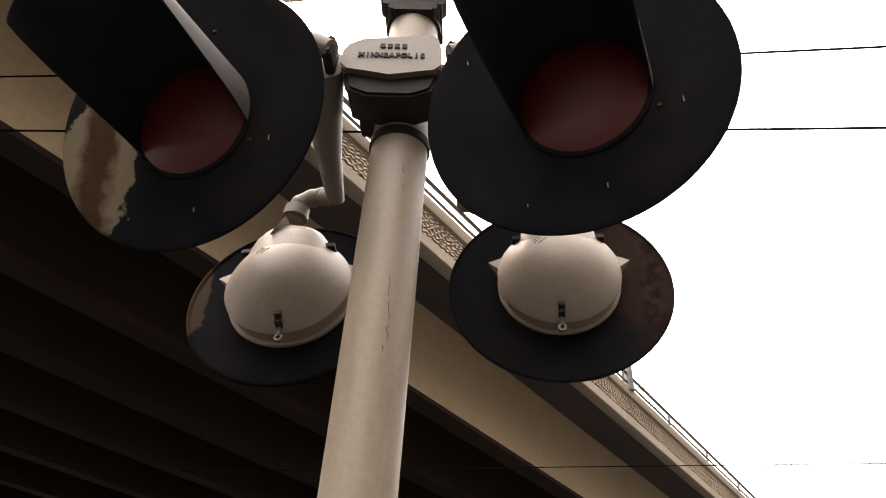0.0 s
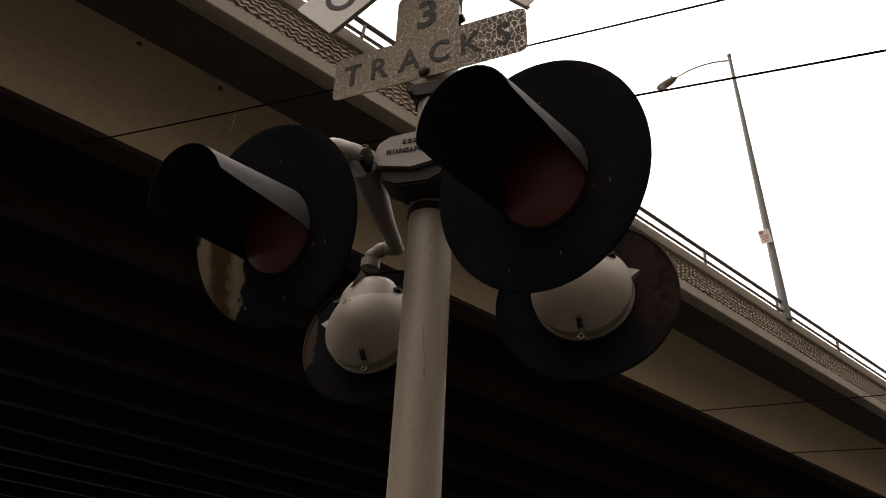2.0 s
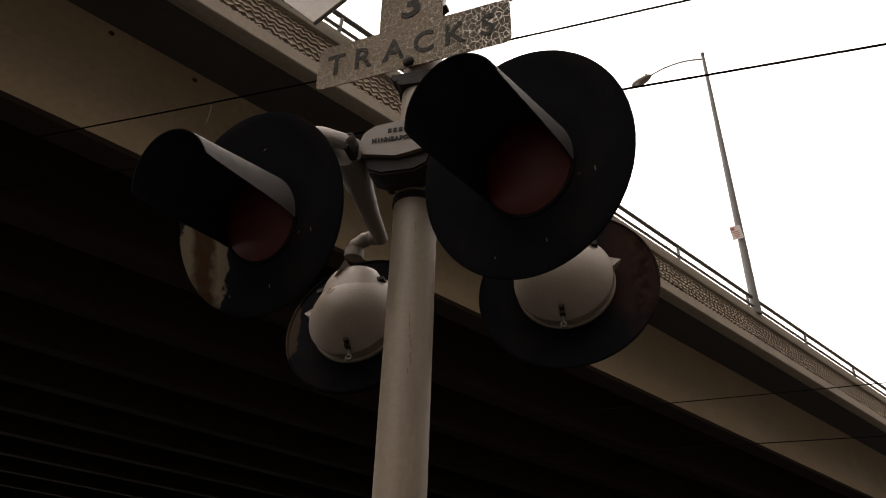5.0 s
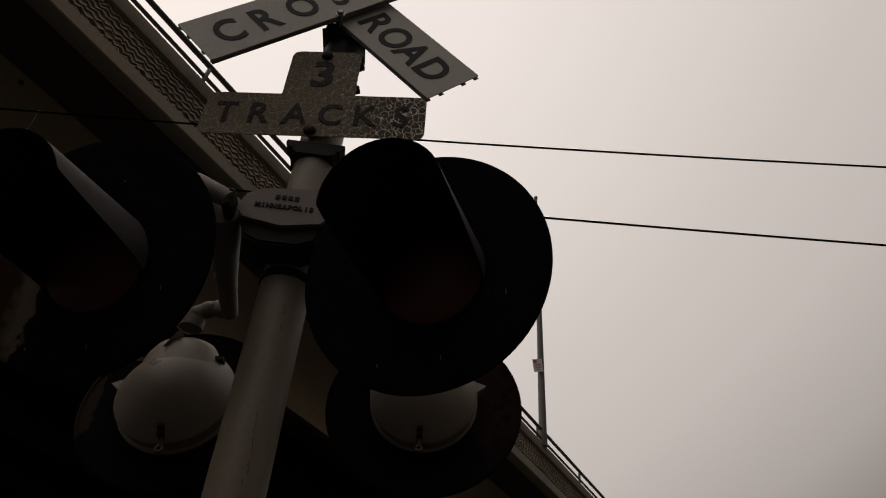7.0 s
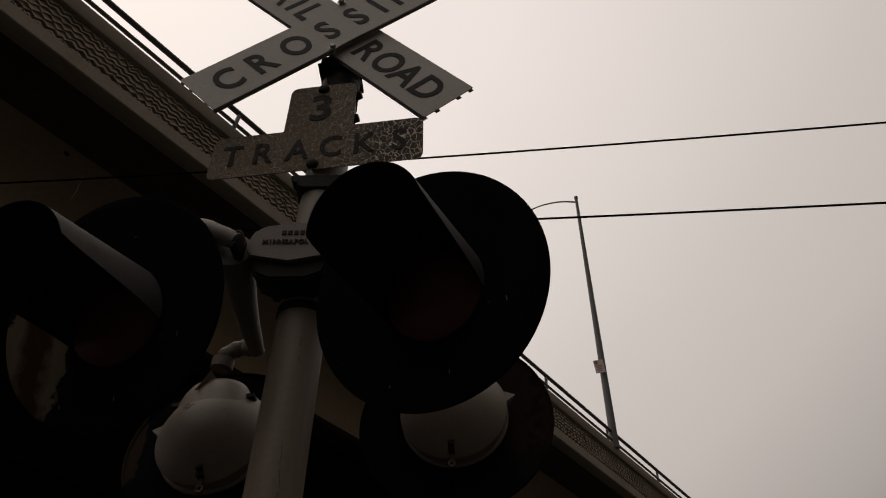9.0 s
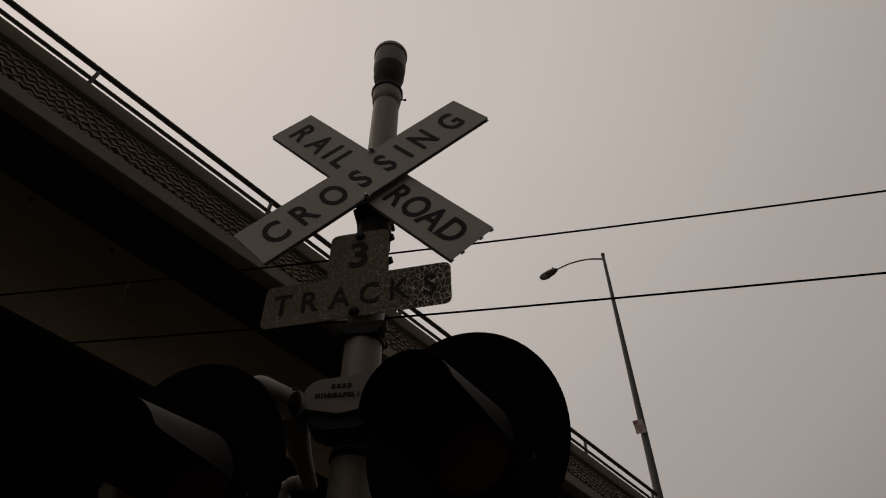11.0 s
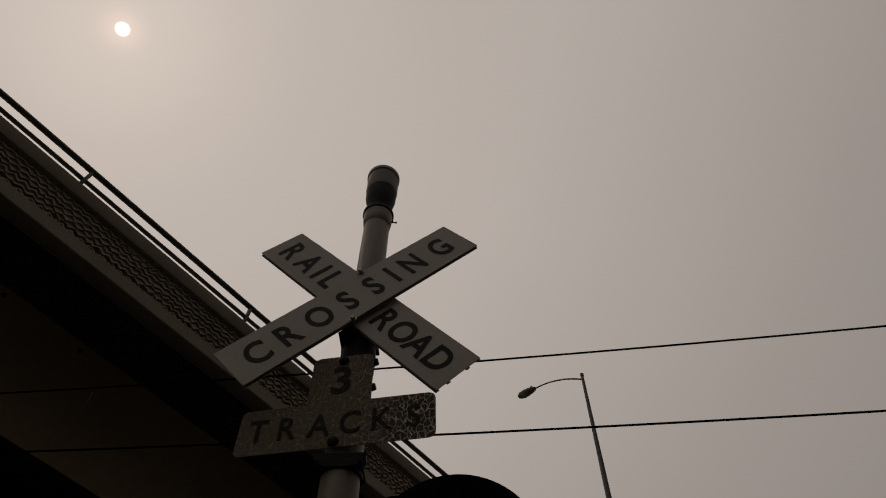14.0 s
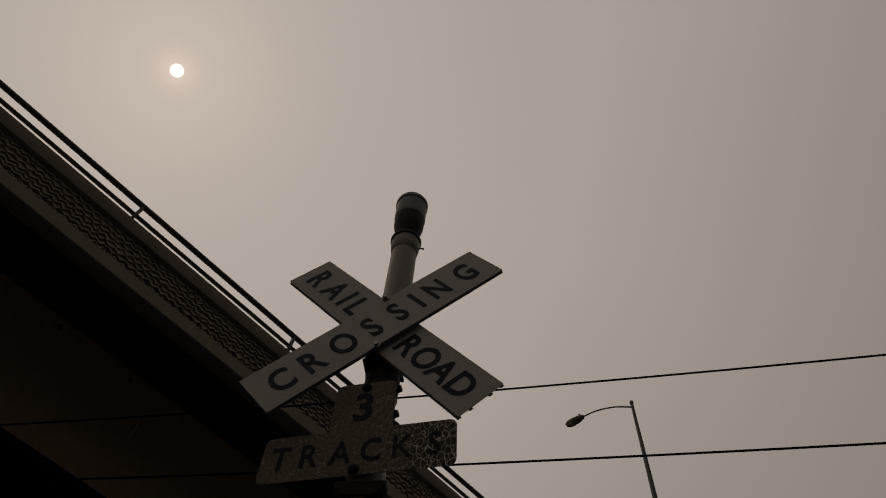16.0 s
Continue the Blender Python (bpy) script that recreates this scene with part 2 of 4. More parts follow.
def peeled_mat(name, centre, size, band, edge=0.08, primer=(0.082, 0.067, 0.046), rusty=(0.027, 0.0145, 0.0085)):
    """Black paint that has come off to pale primer, with a band of rust, over one oval patch of the disc."""
    m = mat(name, (0.0048, 0.005, 0.0060), (0.0078, 0.0078, 0.0088), 0.5, 0.0, 7, 90, 0.03, (0.015, 0.0098, 0.0085), 0.7, spec=0.0)
    n, l = m.node_tree.nodes, m.node_tree.links
    b = n["Principled BSDF"]
    col = b.inputs["Base Color"].links[0].from_socket
    tc = n.new("ShaderNodeTexCoord")
    nz = n.new("ShaderNodeTexNoise")
    nz.inputs["Scale"].default_value = 16
    nz.inputs["Detail"].default_value = 6
    nz.inputs["Roughness"].default_value = 0.65
    l.new(tc.outputs["Object"], nz.inputs["Vector"])
    mp = n.new("ShaderNodeMapping")
    mp.vector_type = "TEXTURE"
    mp.inputs["Location"].default_value = centre
    mp.inputs["Scale"].default_value = size
    l.new(tc.outputs["Object"], mp.inputs["Vector"])
    ln = n.new("ShaderNodeVectorMath")
    ln.operation = "LENGTH"
    l.new(mp.outputs[0], ln.inputs[0])
    add = n.new("ShaderNodeMath")
    add.operation = "MULTIPLY_ADD"
    add.inputs[1].default_value = 1.1
    l.new(nz.outputs["Fac"], add.inputs[0])
    l.new(ln.outputs["Value"], add.inputs[2])
    sep = n.new("ShaderNodeSeparateXYZ")
    l.new(tc.outputs["Object"], sep.inputs[0])
    wob = n.new("ShaderNodeMath")
    wob.operation = "MULTIPLY_ADD"
    wob.inputs[1].default_value = 0.09
    l.new(nz.outputs["Fac"], wob.inputs[0])
    l.new(sep.outputs["X"], wob.inputs[2])
    off = n.new("ShaderNodeMath")
    off.operation = "SUBTRACT"
    off.inputs[1].default_value = band[0] + 0.045
    l.new(wob.outputs[0], off.inputs[0])
    ab = n.new("ShaderNodeMath")
    ab.operation = "ABSOLUTE"
    l.new(off.outputs[0], ab.inputs[0])
    rust = n.new("ShaderNodeMapRange")
    rust.inputs["From Min"].default_value = band[1] * 1.35
    rust.inputs["From Max"].default_value = band[1] * 0.65
    l.new(ab.outputs[0], rust.inputs["Value"])
    mottle = n.new("ShaderNodeTexNoise")
    mottle.inputs["Scale"].default_value = 34
    mottle.inputs["Detail"].default_value = 5
    l.new(tc.outputs["Object"], mottle.inputs["Vector"])
    blot = n.new("ShaderNodeMapRange")
    blot.inputs["From Min"].default_value = 0.42
    blot.inputs["From Max"].default_value = 0.6
    l.new(mottle.outputs["Fac"], blot.inputs["Value"])
    rot = n.new("ShaderNodeMix")
    rot.data_type = "RGBA"
    rot.inputs["A"].default_value = (*rusty, 1)
    rot.inputs["B"].default_value = tuple(0.35 * c + 0.2 * d for c, d in zip(rusty, primer)) + (1,)
    l.new(blot.outputs["Result"], rot.inputs["Factor"])
    bare = n.new("ShaderNodeMix")
    bare.data_type = "RGBA"
    bare.inputs["A"].default_value = (*primer, 1)
    l.new(rot.outputs["Result"], bare.inputs["B"])
    l.new(rust.outputs["Result"], bare.inputs["Factor"])
    lt = n.new("ShaderNodeMapRange")
    lt.inputs["From Min"].default_value = 1.54 + edge / 2
    lt.inputs["From Max"].default_value = 1.54 - edge / 2
    l.new(add.outputs[0], lt.inputs["Value"])
    mx = n.new("ShaderNodeMix")
    mx.data_type = "RGBA"
    l.new(lt.outputs["Result"], mx.inputs["Factor"])
    l.new(col, mx.inputs["A"])
    l.new(bare.outputs["Result"], mx.inputs["B"])
    l.new(mx.outputs["Result"], b.inputs["Base Color"])
    return m


SILVER = mat("weathered_silver_paint", (0.133, 0.106, 0.075), (0.176, 0.142, 0.104), 0.5, 0.0, 9, 90, 0.06, (0.074, 0.057, 0.037), 0.8, streak=True)
CASTING = mat("silver_painted_casting", (0.078, 0.062, 0.048), (0.102, 0.082, 0.065), 0.55, 0.0, 9, 160, 0.15, (0.0715, 0.0523, 0.0385), 0.5)
ARM = mat("dull_silver_arm", (0.068, 0.0545, 0.043), (0.092, 0.074, 0.0585), 0.6, 0.0, 9, 120, 0.1, (0.066, 0.0468, 0.033), 0.6)
BOWL = mat("silver_painted_housing", (0.138, 0.111, 0.0853), (0.171, 0.14, 0.109), 0.52, 0.0, 6, 120, 0.04, (0.105, 0.0798, 0.0578), 0.5)
GREASE = mat("dark_greasy_iron", (0.0075, 0.0058, 0.005), (0.012, 0.0092, 0.0078), 0.65, 0.0, 12, 120, 0.2, (0.024, 0.0145, 0.0095), 0.5, spec=0.15)
BLACK = mat("faded_black_paint", (0.0048, 0.005, 0.0060), (0.0078, 0.0078, 0.0088), 0.5, 0.0, 7, 90, 0.03, (0.015, 0.0105, 0.0095), 0.7, spec=0.0)
PEELED = peeled_mat("peeling_black_paint", (-0.205, -0.125, 0.0), (0.105, 0.17, 1.0), (-0.19, 0.042))
# here the patch is only a narrow paler strip along the rim
PALE_RIM = peeled_mat("pale_rimmed_black_paint", (0.275, 0.03, 0.0), (0.055, 0.17, 1.0), (0.0, 0.001), primer=(0.03, 0.022, 0.016))
BROWNED = peeled_mat("browned_black_paint", (-0.25, 0.06, 0.0), (0.13, 0.24, 1.0), (-0.24, 0.03), 0.5, primer=(0.018, 0.0118, 0.0102), rusty=(0.021, 0.0135, 0.0112))
HOOD = mat("weathered_black_hood", (0.036, 0.032, 0.0305), (0.056, 0.050, 0.0475), 0.72, 0.0, 9, 110, 0.1, (0.012, 0.0105, 0.010), 0.8, spec=0.25)
HOOD_IN = mat("matt_black_lining", (0.0085, 0.0087, 0.0098), (0.013, 0.0131, 0.0145), 0.95, 0.0, 9, 110, 0.1, spec=0.0)
CONCRETE = mat("tan_concrete", (0.25, 0.204, 0.152), (0.296, 0.248, 0.188), 0.85, 0.0, 0.7, 14, 0.25, (0.114, 0.0936, 0.0728), 0.6, spec=0.25)
CONCRETE_LIP = mat("pale_concrete", (0.25, 0.212, 0.165), (0.291, 0.251, 0.201), 0.85, 0.0, 0.9, 16, 0.3, (0.13, 0.109, 0.0884), 0.7, spec=0.25)
GIRDER = mat("stained_girder_concrete", (0.185, 0.14, 0.085), (0.225, 0.172, 0.107), 0.8, 0.0, 0.45, 9, 0.2, (0.255, 0.22, 0.17), 0.6, spec=0.25)
# the shade beneath the overpass is put into these two dark concrete colours
SOFFIT = mat("shaded_soffit_concrete", (0.024, 0.0152, 0.0105), (0.033, 0.0215, 0.0155), 0.9, 0.0, 0.5, 10, 0.2, (0.0145, 0.0115, 0.01), 0.6, spec=0.15)
DECK = mat("shaded_deck_underside", (0.044, 0.035, 0.032), (0.060, 0.049, 0.045), 0.9, 0.0, 0.5, 10, 0.2, (0.022, 0.018, 0.0165), 0.6, spec=0.2)
GALV = mat("galvanised_steel", (0.068, 0.0665, 0.063), (0.094, 0.092, 0.088), 0.6, 0.1, 3, 60, 0.08, (0.119, 0.105, 0.091), 0.5)
RAIL = mat("grey_painted_rail", (0.06, 0.0564, 0.0528), (0.084, 0.0792, 0.0732), 0.5, 0.2, 2, 60, 0.08, (0.06, 0.048, 0.036), 0.5)
WHITE = mat("aged_white_enamel", (0.325, 0.298, 0.264), (0.375, 0.348, 0.31), 0.5, 0.0, 4, 80, 0.06, (0.255, 0.22, 0.178), 0.6, spec=0.3)
ALU = mat("bare_aluminium", (0.27, 0.264, 0.252), (0.33, 0.324, 0.312), 0.45, 0.8, 6, 80, 0.1)
INK = mat("black_lettering", (0.007, 0.007, 0.007), (0.012, 0.011, 0.011), 0.6, 0.0, 20, 120, 0.05, (0.03, 0.026, 0.022), 0.4, spec=0.15)
SHEET = crackle_mat("crazed_reflective_sheeting", (0.125, 0.097, 0.066), (0.60, 0.54, 0.45))
SHEET_INK = crackle_mat("crazed_black_lettering", (0.011, 0.0095, 0.008), (0.12, 0.105, 0.085), (0.02, 0.016, 0.012))
WIRE = mat("black_cable_sheath", (0.0025, 0.0024, 0.0023), (0.004, 0.0037, 0.0035), 0.9, 0.0, 5, 60, 0.05, spec=0.0)
GREEN = mat("green_sign_sheeting", (0.01, 0.075, 0.05), (0.013, 0.09, 0.06), 0.4, 0.0, 2, 40, 0.03)
SIGNWHITE = mat("white_sign_sheeting", (0.34, 0.305, 0.275), (0.40, 0.36, 0.325), 0.4, 0.0, 2, 40, 0.03)
SIGNRED = mat("red_sign_ink", (0.22, 0.045, 0.035), (0.26, 0.055, 0.045), 0.45, 0.0, 4, 40, 0.03)
ASPHALT = mat("worn_asphalt", (0.045, 0.043, 0.04), (0.055, 0.052, 0.048), 0.9, 0.0, 0.3, 30, 0.4, (0.035, 0.032, 0.03), 0.5)

LENS = bpy.data.materials.new("red_signal_glass")
LENS.use_nodes = True
_b = LENS.node_tree.nodes["Principled BSDF"]
_b.inputs["Base Color"].default_value = (0.038, 0.0036, 0.0028, 1)
_b.inputs["Specular IOR Level"].default_value = 0.25
_w = LENS.node_tree.nodes.new("ShaderNodeTexNoise")
_w.inputs["Scale"].default_value = 9
_tc = LENS.node_tree.nodes.new("ShaderNodeTexCoord")
LENS.node_tree.links.new(_tc.outputs["Object"], _w.inputs["Vector"])
_r = LENS.node_tree.nodes.new("ShaderNodeMapRange")
_r.inputs["To Min"].default_value = 0.35
_r.inputs["To Max"].default_value = 0.7
LENS.node_tree.links.new(_w.outputs["Fac"], _r.inputs["Value"])
LENS.node_tree.links.new(_r.outputs["Result"], _b.inputs["Roughness"])


# ---------------------------------------------------------------- building helpers
def finish(bm, name, material, smooth=40):
    bmesh.ops.recalc_face_normals(bm, faces=bm.faces)
    me = bpy.data.meshes.new(name)
    bm.to_mesh(me)
    bm.free()
    for m in (material if isinstance(material, (list, tuple)) else [material]):
        me.materials.append(m)
    if smooth:
        me.shade_smooth()
        me.set_sharp_from_angle(angle=radians(smooth))
    return me


def part(name, bm, material, parent, label="", m=None, smooth=40):
    ob = new(name, finish(bm, name, material, smooth))
    ob.parent = parent
    if m is not None:
        ob.matrix_basis = m
    if label:
        ob["label"] = label
    return ob


def thing(name, label, category, m=None, group="", kind=""):
    ob = new(name)
    if m is not None:
        ob.matrix_basis = m
    return tagged(ob, label, category, group, kind)


def box(bm, x0, x1, y0, y1, z0, z1, bevel=0.0):
    r = bmesh.ops.create_cube(bm, size=1, matrix=Matrix.LocRotScale(((x0 + x1) / 2, (y0 + y1) / 2, (z0 + z1) / 2), None, (x1 - x0, y1 - y0, z1 - z0)))
    if bevel:
        edges = list({e for v in r["verts"] for e in v.link_edges})
        bmesh.ops.bevel(bm, geom=edges, offset=bevel, segments=2, affect="EDGES", profile=0.6)
    return bm


def lathe(bm, profile, segs=48, m=Matrix.Identity(4), close=False):
    """Turn a profile of (radius, z) about z."""
    rings = []
    for r, z in profile:
        if r < 1e-6:
            rings.append([bm.verts.new(m @ Vector((0, 0, z)))])
        else:
            rings.append([bm.verts.new(m @ Vector((r * math.cos(2 * math.pi * i / segs), r * math.sin(2 * math.pi * i / segs), z))) for i in range(segs)])
    pairs = list(zip(rings, rings[1:])) + ([(rings[-1], rings[0])] if close else [])
    for a, b in pairs:
        for i in range(segs):
            j = (i + 1) % segs
            if len(a) == 1 and len(b) == 1:
                continue
            if len(a) == 1:
                bm.faces.new((a[0], b[i], b[j]))
            elif len(b) == 1:
                bm.faces.new((a[i], a[j], b[0]))
            else:
                bm.faces.new((a[i], a[j], b[j], b[i]))
    return bm


def smooth_path(points, steps=8):
    pts = [Vector(p) for p in points]
    if len(pts) == 2:
        return pts
    out = []
    ext = [2 * pts[0] - pts[1], *pts, 2 * pts[-1] - pts[-2]]
    for a, b, c, d in zip(ext, ext[1:], ext[2:], ext[3:]):
        for k in range(steps):
            t = k / steps
            out.append(0.5 * ((2 * b) + (c - a) * t + (2 * a - 5 * b + 4 * c - d) * t * t + (3 * b - a - 3 * c + d) * t ** 3))
    out.append(pts[-1])
    return out


def tube(bm, points, radii, segs=16, steps=8):
    path = smooth_path(points, steps)
    n = len(path)
    if not isinstance(radii, (list, tuple)):
        radii = [radii] * len(points)
    rings = []
    side = None
    for i, p in enumerate(path):
        f = i / (n - 1) * (len(radii) - 1)
        k = min(int(f), len(radii) - 2) if len(radii) > 1 else 0
        r = radii[k] + (radii[k + 1] - radii[k]) * (f - k)
        t = (path[min(i + 1, n - 1)] - path[max(i - 1, 0)]).normalized()
        if side is None:
            side = t.orthogonal().normalized()
        side = (side - t * side.dot(t)).normalized()
        up = t.cross(side)
        rings.append([bm.verts.new(p + r * (math.cos(a) * side + math.sin(a) * up)) for a in (2 * math.pi * j / segs for j in range(segs))])
    for a, b in zip(rings, rings[1:]):
        for j in range(segs):
            bm.faces.new((a[j], a[(j + 1) % segs], b[(j + 1) % segs], b[j]))
    bm.faces.new(rings[0][::-1])
    bm.faces.new(rings[-1])
    return bm


def prism(bm, outline, y0, y1, bevel=0.0):
    """A plate with its outline in x and z, from y0 (front) to y1 (back)."""
    a = [bm.verts.new((x, y0, z)) for x, z in outline]
    b = [bm.verts.new((x, y1, z)) for x, z in outline]
    f = bm.faces.new(a)
    bm.faces.new(b[::-1])
    n = len(a)
    for i in range(n):
        bm.faces.new((a[i], b[i], b[(i + 1) % n], a[(i + 1) % n]))
    if bevel:
        bmesh.ops.bevel(bm, geom=list(f.edges), offset=bevel, segments=2, affect="EDGES")
    return bm


def rounded(outline, radii, steps=6):
    """Round the corners of an outline."""
    out = []
    n = len(outline)
    for i in range(n):
        p, a, b = Vector(outline[i]), Vector(outline[i - 1]), Vector(outline[(i + 1) % n])
        r = radii[i]
        if r <= 0:
            out.append(tuple(p))
            continue
        u, v = (a - p).normalized(), (b - p).normalized()
        s, e = p + u * r, p + v * r
        for k in range(steps + 1):
            t = k / steps
            q = (1 - t) ** 2 * s + 2 * t * (1 - t) * p + t * t * e
            out.append(tuple(q))
    return out


def bolt(bm, m, r=0.014, h=0.012):
    """A hexagon bolt head on a washer; m puts its axis along z."""
    lathe(bm, [(0, 0), (r * 1.5, 0), (r * 1.5, 0.003), (0, 0.003)], 16, m)
    lathe(bm, [(r, 0.003), (r, h), (r * 0.85, h + 0.002), (0, h + 0.002)], 6, m)
    return bm


def letters(text, size, material, parent, m, weight=0.0, depth=0.0015, name="lettering", wide=1.0):
    """One word or letter of the built-in font as a thin mesh; centred on m, written along x, upright along y."""
    cu = bpy.data.curves.new(name, "FONT")
    cu.body, cu.size, cu.offset, cu.extrude = text, size, weight, depth
    cu.align_x, cu.align_y = "CENTER", "CENTER"
    cu.resolution_u = 4
    tmp = new("letter_outline", cu)
    bpy.context.view_layer.update()
    dg = bpy.context.evaluated_depsgraph_get()
    me = bpy.data.meshes.new_from_object(tmp.evaluated_get(dg))
    bpy.data.objects.remove(tmp)
    bpy.data.curves.remove(cu)
    me.name = name
    me.materials.clear()
    me.materials.append(material)
    lo, hi = min(v.co.y for v in me.vertices), max(v.co.y for v in me.vertices)
    lx, hx = min(v.co.x for v in me.vertices), max(v.co.x for v in me.vertices)
    for v in me.vertices:
        v.co.y -= (lo + hi) / 2
        v.co.x = (v.co.x - (lx + hx) / 2) * wide
    ob = new(name, me)
    ob.parent = parent
    ob.matrix_basis = m
    return ob


FACE = pose(0, 0, 0, 90, 0, 0)          # turns a drawing in x and y to stand up and face -y


# ---------------------------------------------------------------- ground
bm = bmesh.new()
bmesh.ops.create_grid(bm, x_segments=40, y_segments=40, size=1500)
g = new("ground", finish(bm, "ground", ASPHALT, 0))
tagged(g, "worn dark asphalt by the railway crossing", "ground", kind="structure")

# ---------------------------------------------------------------- the overpass
BR = Matrix.Translation((4.835, 16.88, 9.1)) @ Matrix.Rotation(radians(53.15), 4, "Z") @ Matrix.Rotation(radians(3.21), 4, "Y")
X0, X1 = -62.0, 74.0
WIDTH = 35.0
EDGE_Y = 1.46                            # face of the outer girder
bridge = thing("overpass", "tan concrete road overpass with textured parapet and deep girders", "bridge", BR, kind="structure")


def fall(y):
    """Crossfall of the deck and its girders behind the outer girder."""
    return -0.08 * max(0.0, y - EDGE_Y)


def sweep_x(bm, outline, x0, x1, cuts=1):
    """Extrude an outline in y and z along x."""
    rings = [[bm.verts.new((x0 + (x1 - x0) * k / cuts, y, z)) for y, z in outline] for k in range(cuts + 1)]
    n = len(outline)
    for a, b in zip(rings, rings[1:]):
        for i in range(n):
            bm.faces.new((a[i], b[i], b[(i + 1) % n], a[(i + 1) % n]))
    bm.faces.new(rings[0])
    bm.faces.new(rings[-1][::-1])
    return bm


bm = bmesh.new()                         # deck slab with its overhang
f = fall(WIDTH)
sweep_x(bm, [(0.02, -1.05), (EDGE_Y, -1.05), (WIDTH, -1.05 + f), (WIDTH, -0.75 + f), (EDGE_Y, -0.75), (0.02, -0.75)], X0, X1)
part("deck_slab", bm, DECK, bridge, "concrete underside of the deck, coloured dark for shade")
bm = bmesh.new()
sweep_x(bm, [(0.25, -0.75), (EDGE_Y, -0.75), (WIDTH, -0.75 + f), (WIDTH, -0.7 + f), (EDGE_Y, -0.7), (0.25, -0.7)], X0, X1)
part("roadway", bm, ASPHALT, bridge)

bm = bmesh.new()                         # lower lip with a drip edge
sweep_x(bm, [(-0.02, -0.86), (-0.06, -0.9), (-0.06, -1.12), (-0.045, -1.135), (0.17, -1.15), (0.19, -1.14), (0.24, -1.056), (0.34, -1.056), (0.34, -0.86)], X0, X1)
part("parapet_lip", bm, CONCRETE_LIP, bridge)
bm = bmesh.new()                         # coping
sweep_x(bm, [(-0.05, -0.22), (-0.06, -0.2), (-0.06, 0.03), (-0.04, 0.05), (0.26, 0.05), (0.28, 0.03), (0.28, -0.22)], X0, X1)
part("parapet_coping", bm, CONCRETE_LIP, bridge)
bm = bmesh.new()
box(bm, X0, X1, 0.06, 0.26, -0.86, -0.22)
part("parapet_core", bm, CONCRETE, bridge)


def zigzag(u):
    return 4 * abs((u % 1.0) - 0.5) - 1


def ridge(x, z):
    """Depth of the relief cast into the parapet: rows of zigzag ledges, in places out of step so that they close to cells."""
    p, lam = 0.086, 0.165
    xs = x + 0.05 * noise.noise(Vector((x * 2.6, z * 5.0, 1.4)))
    k0 = math.floor(z / p)
    above, row = 9.0, k0
    for k in (k0 - 1, k0, k0 + 1):
        step = 0.5 * round(2.6 * noise.noise(Vector((x * 0.6, k * 3.17 + 0.41, 7.37)))) + 0.25 * noise.noise(Vector((x * 1.1, k * 1.7 + 0.2, 4.37)))
        amp = 0.027 + 0.015 * noise.noise(Vector((x * 0.9, k * 2.3 + 0.3, 3.37)))
        line = k * p + amp * zigzag(xs / lam + step) + 0.016 * noise.noise(Vector((x * 4.0, k * 9.1, 5.43)))
        if 0 <= z - line < above:
            above, row = z - line, k
    lift = 0.95 + 0.14 * noise.noise(Vector((x * 1.7, row * 5.1, 2.4)))
    return lift * max(0.5, 1.0 - 0.5 * above / p) if above > 0.013 + 0.012 * noise.noise(Vector((x * 6.0, row * 3.3, 9.4))) else 0.1


bm = bmesh.new()
PX0, PX1, NX, NZ = -22.0, 16.0, 2900, 80
grid = []
for i in range(NX + 1):
    x = PX0 + (PX1 - PX0) * i / NX
    grid.append([bm.verts.new((x, 0.059 - 0.07 * ridge(x, -0.86 + 0.64 * k / NZ), -0.86 + 0.64 * k / NZ)) for k in range(NZ + 1)])
for a, b in zip(grid, grid[1:]):
    for k in range(NZ):
        bm.faces.new((a[k], b[k], b[k + 1], a[k + 1]))
part("relief_panel", bm, CONCRETE, bridge, "zigzag ledge relief cast in tan concrete", smooth=25)

for k in range(12):                      # girders
    y = EDGE_Y + 2.8 * k + 0.7 * max(0, k - 9)
    f = fall(y)
    bm = bmesh.new()
    if k == 0:
        sweep_x(bm, [(y, -1.05), (y, -2.985), (y + 0.4, -2.985), (y + 0.4, -1.05)], X0, X1)
        # flange split from the tan face so its colour can carry the shade
        flange = bmesh.new()
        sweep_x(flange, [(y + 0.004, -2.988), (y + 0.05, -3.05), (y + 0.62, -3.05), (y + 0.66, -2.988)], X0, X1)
        part("girder_flange", flange, SOFFIT, bridge, "underside of the outer girder, coloured dark for shade")
    else:
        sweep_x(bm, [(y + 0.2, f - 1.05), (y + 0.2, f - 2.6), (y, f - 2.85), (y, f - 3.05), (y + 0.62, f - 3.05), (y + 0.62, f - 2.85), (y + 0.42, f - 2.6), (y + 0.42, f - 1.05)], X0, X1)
    # inner girders get the shade-dark copy of the concrete
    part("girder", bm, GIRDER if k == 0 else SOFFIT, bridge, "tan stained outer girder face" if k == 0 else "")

for x in (-16.93, -15.58):
    bm = bmesh.new()
    lathe(bm, [(0.0, 0.012), (0.03, 0.010), (0.045, 0.0), (0.05, -0.004), (0, -0.004)], 12, pose(x, 1.46, -1.17 - 0.02 * (round(x * 7) % 3), 90, 0, 0))
    part("tie_plug", bm, SOFFIT, bridge, "rusty patch plug in the girder")
POSTS = [-0.1 + 3.4 * k for k in range(-9, 14)]
for z, r in ((0.47, 0.05), (0.19, 0.036)):
    bm = bmesh.new()
    tube(bm, [(X0, 0.0, z), (X1, 0.0, z)], r, 12)
    part("rail", bm, RAIL, bridge, "grey round pipe rail")
bm = bmesh.new()
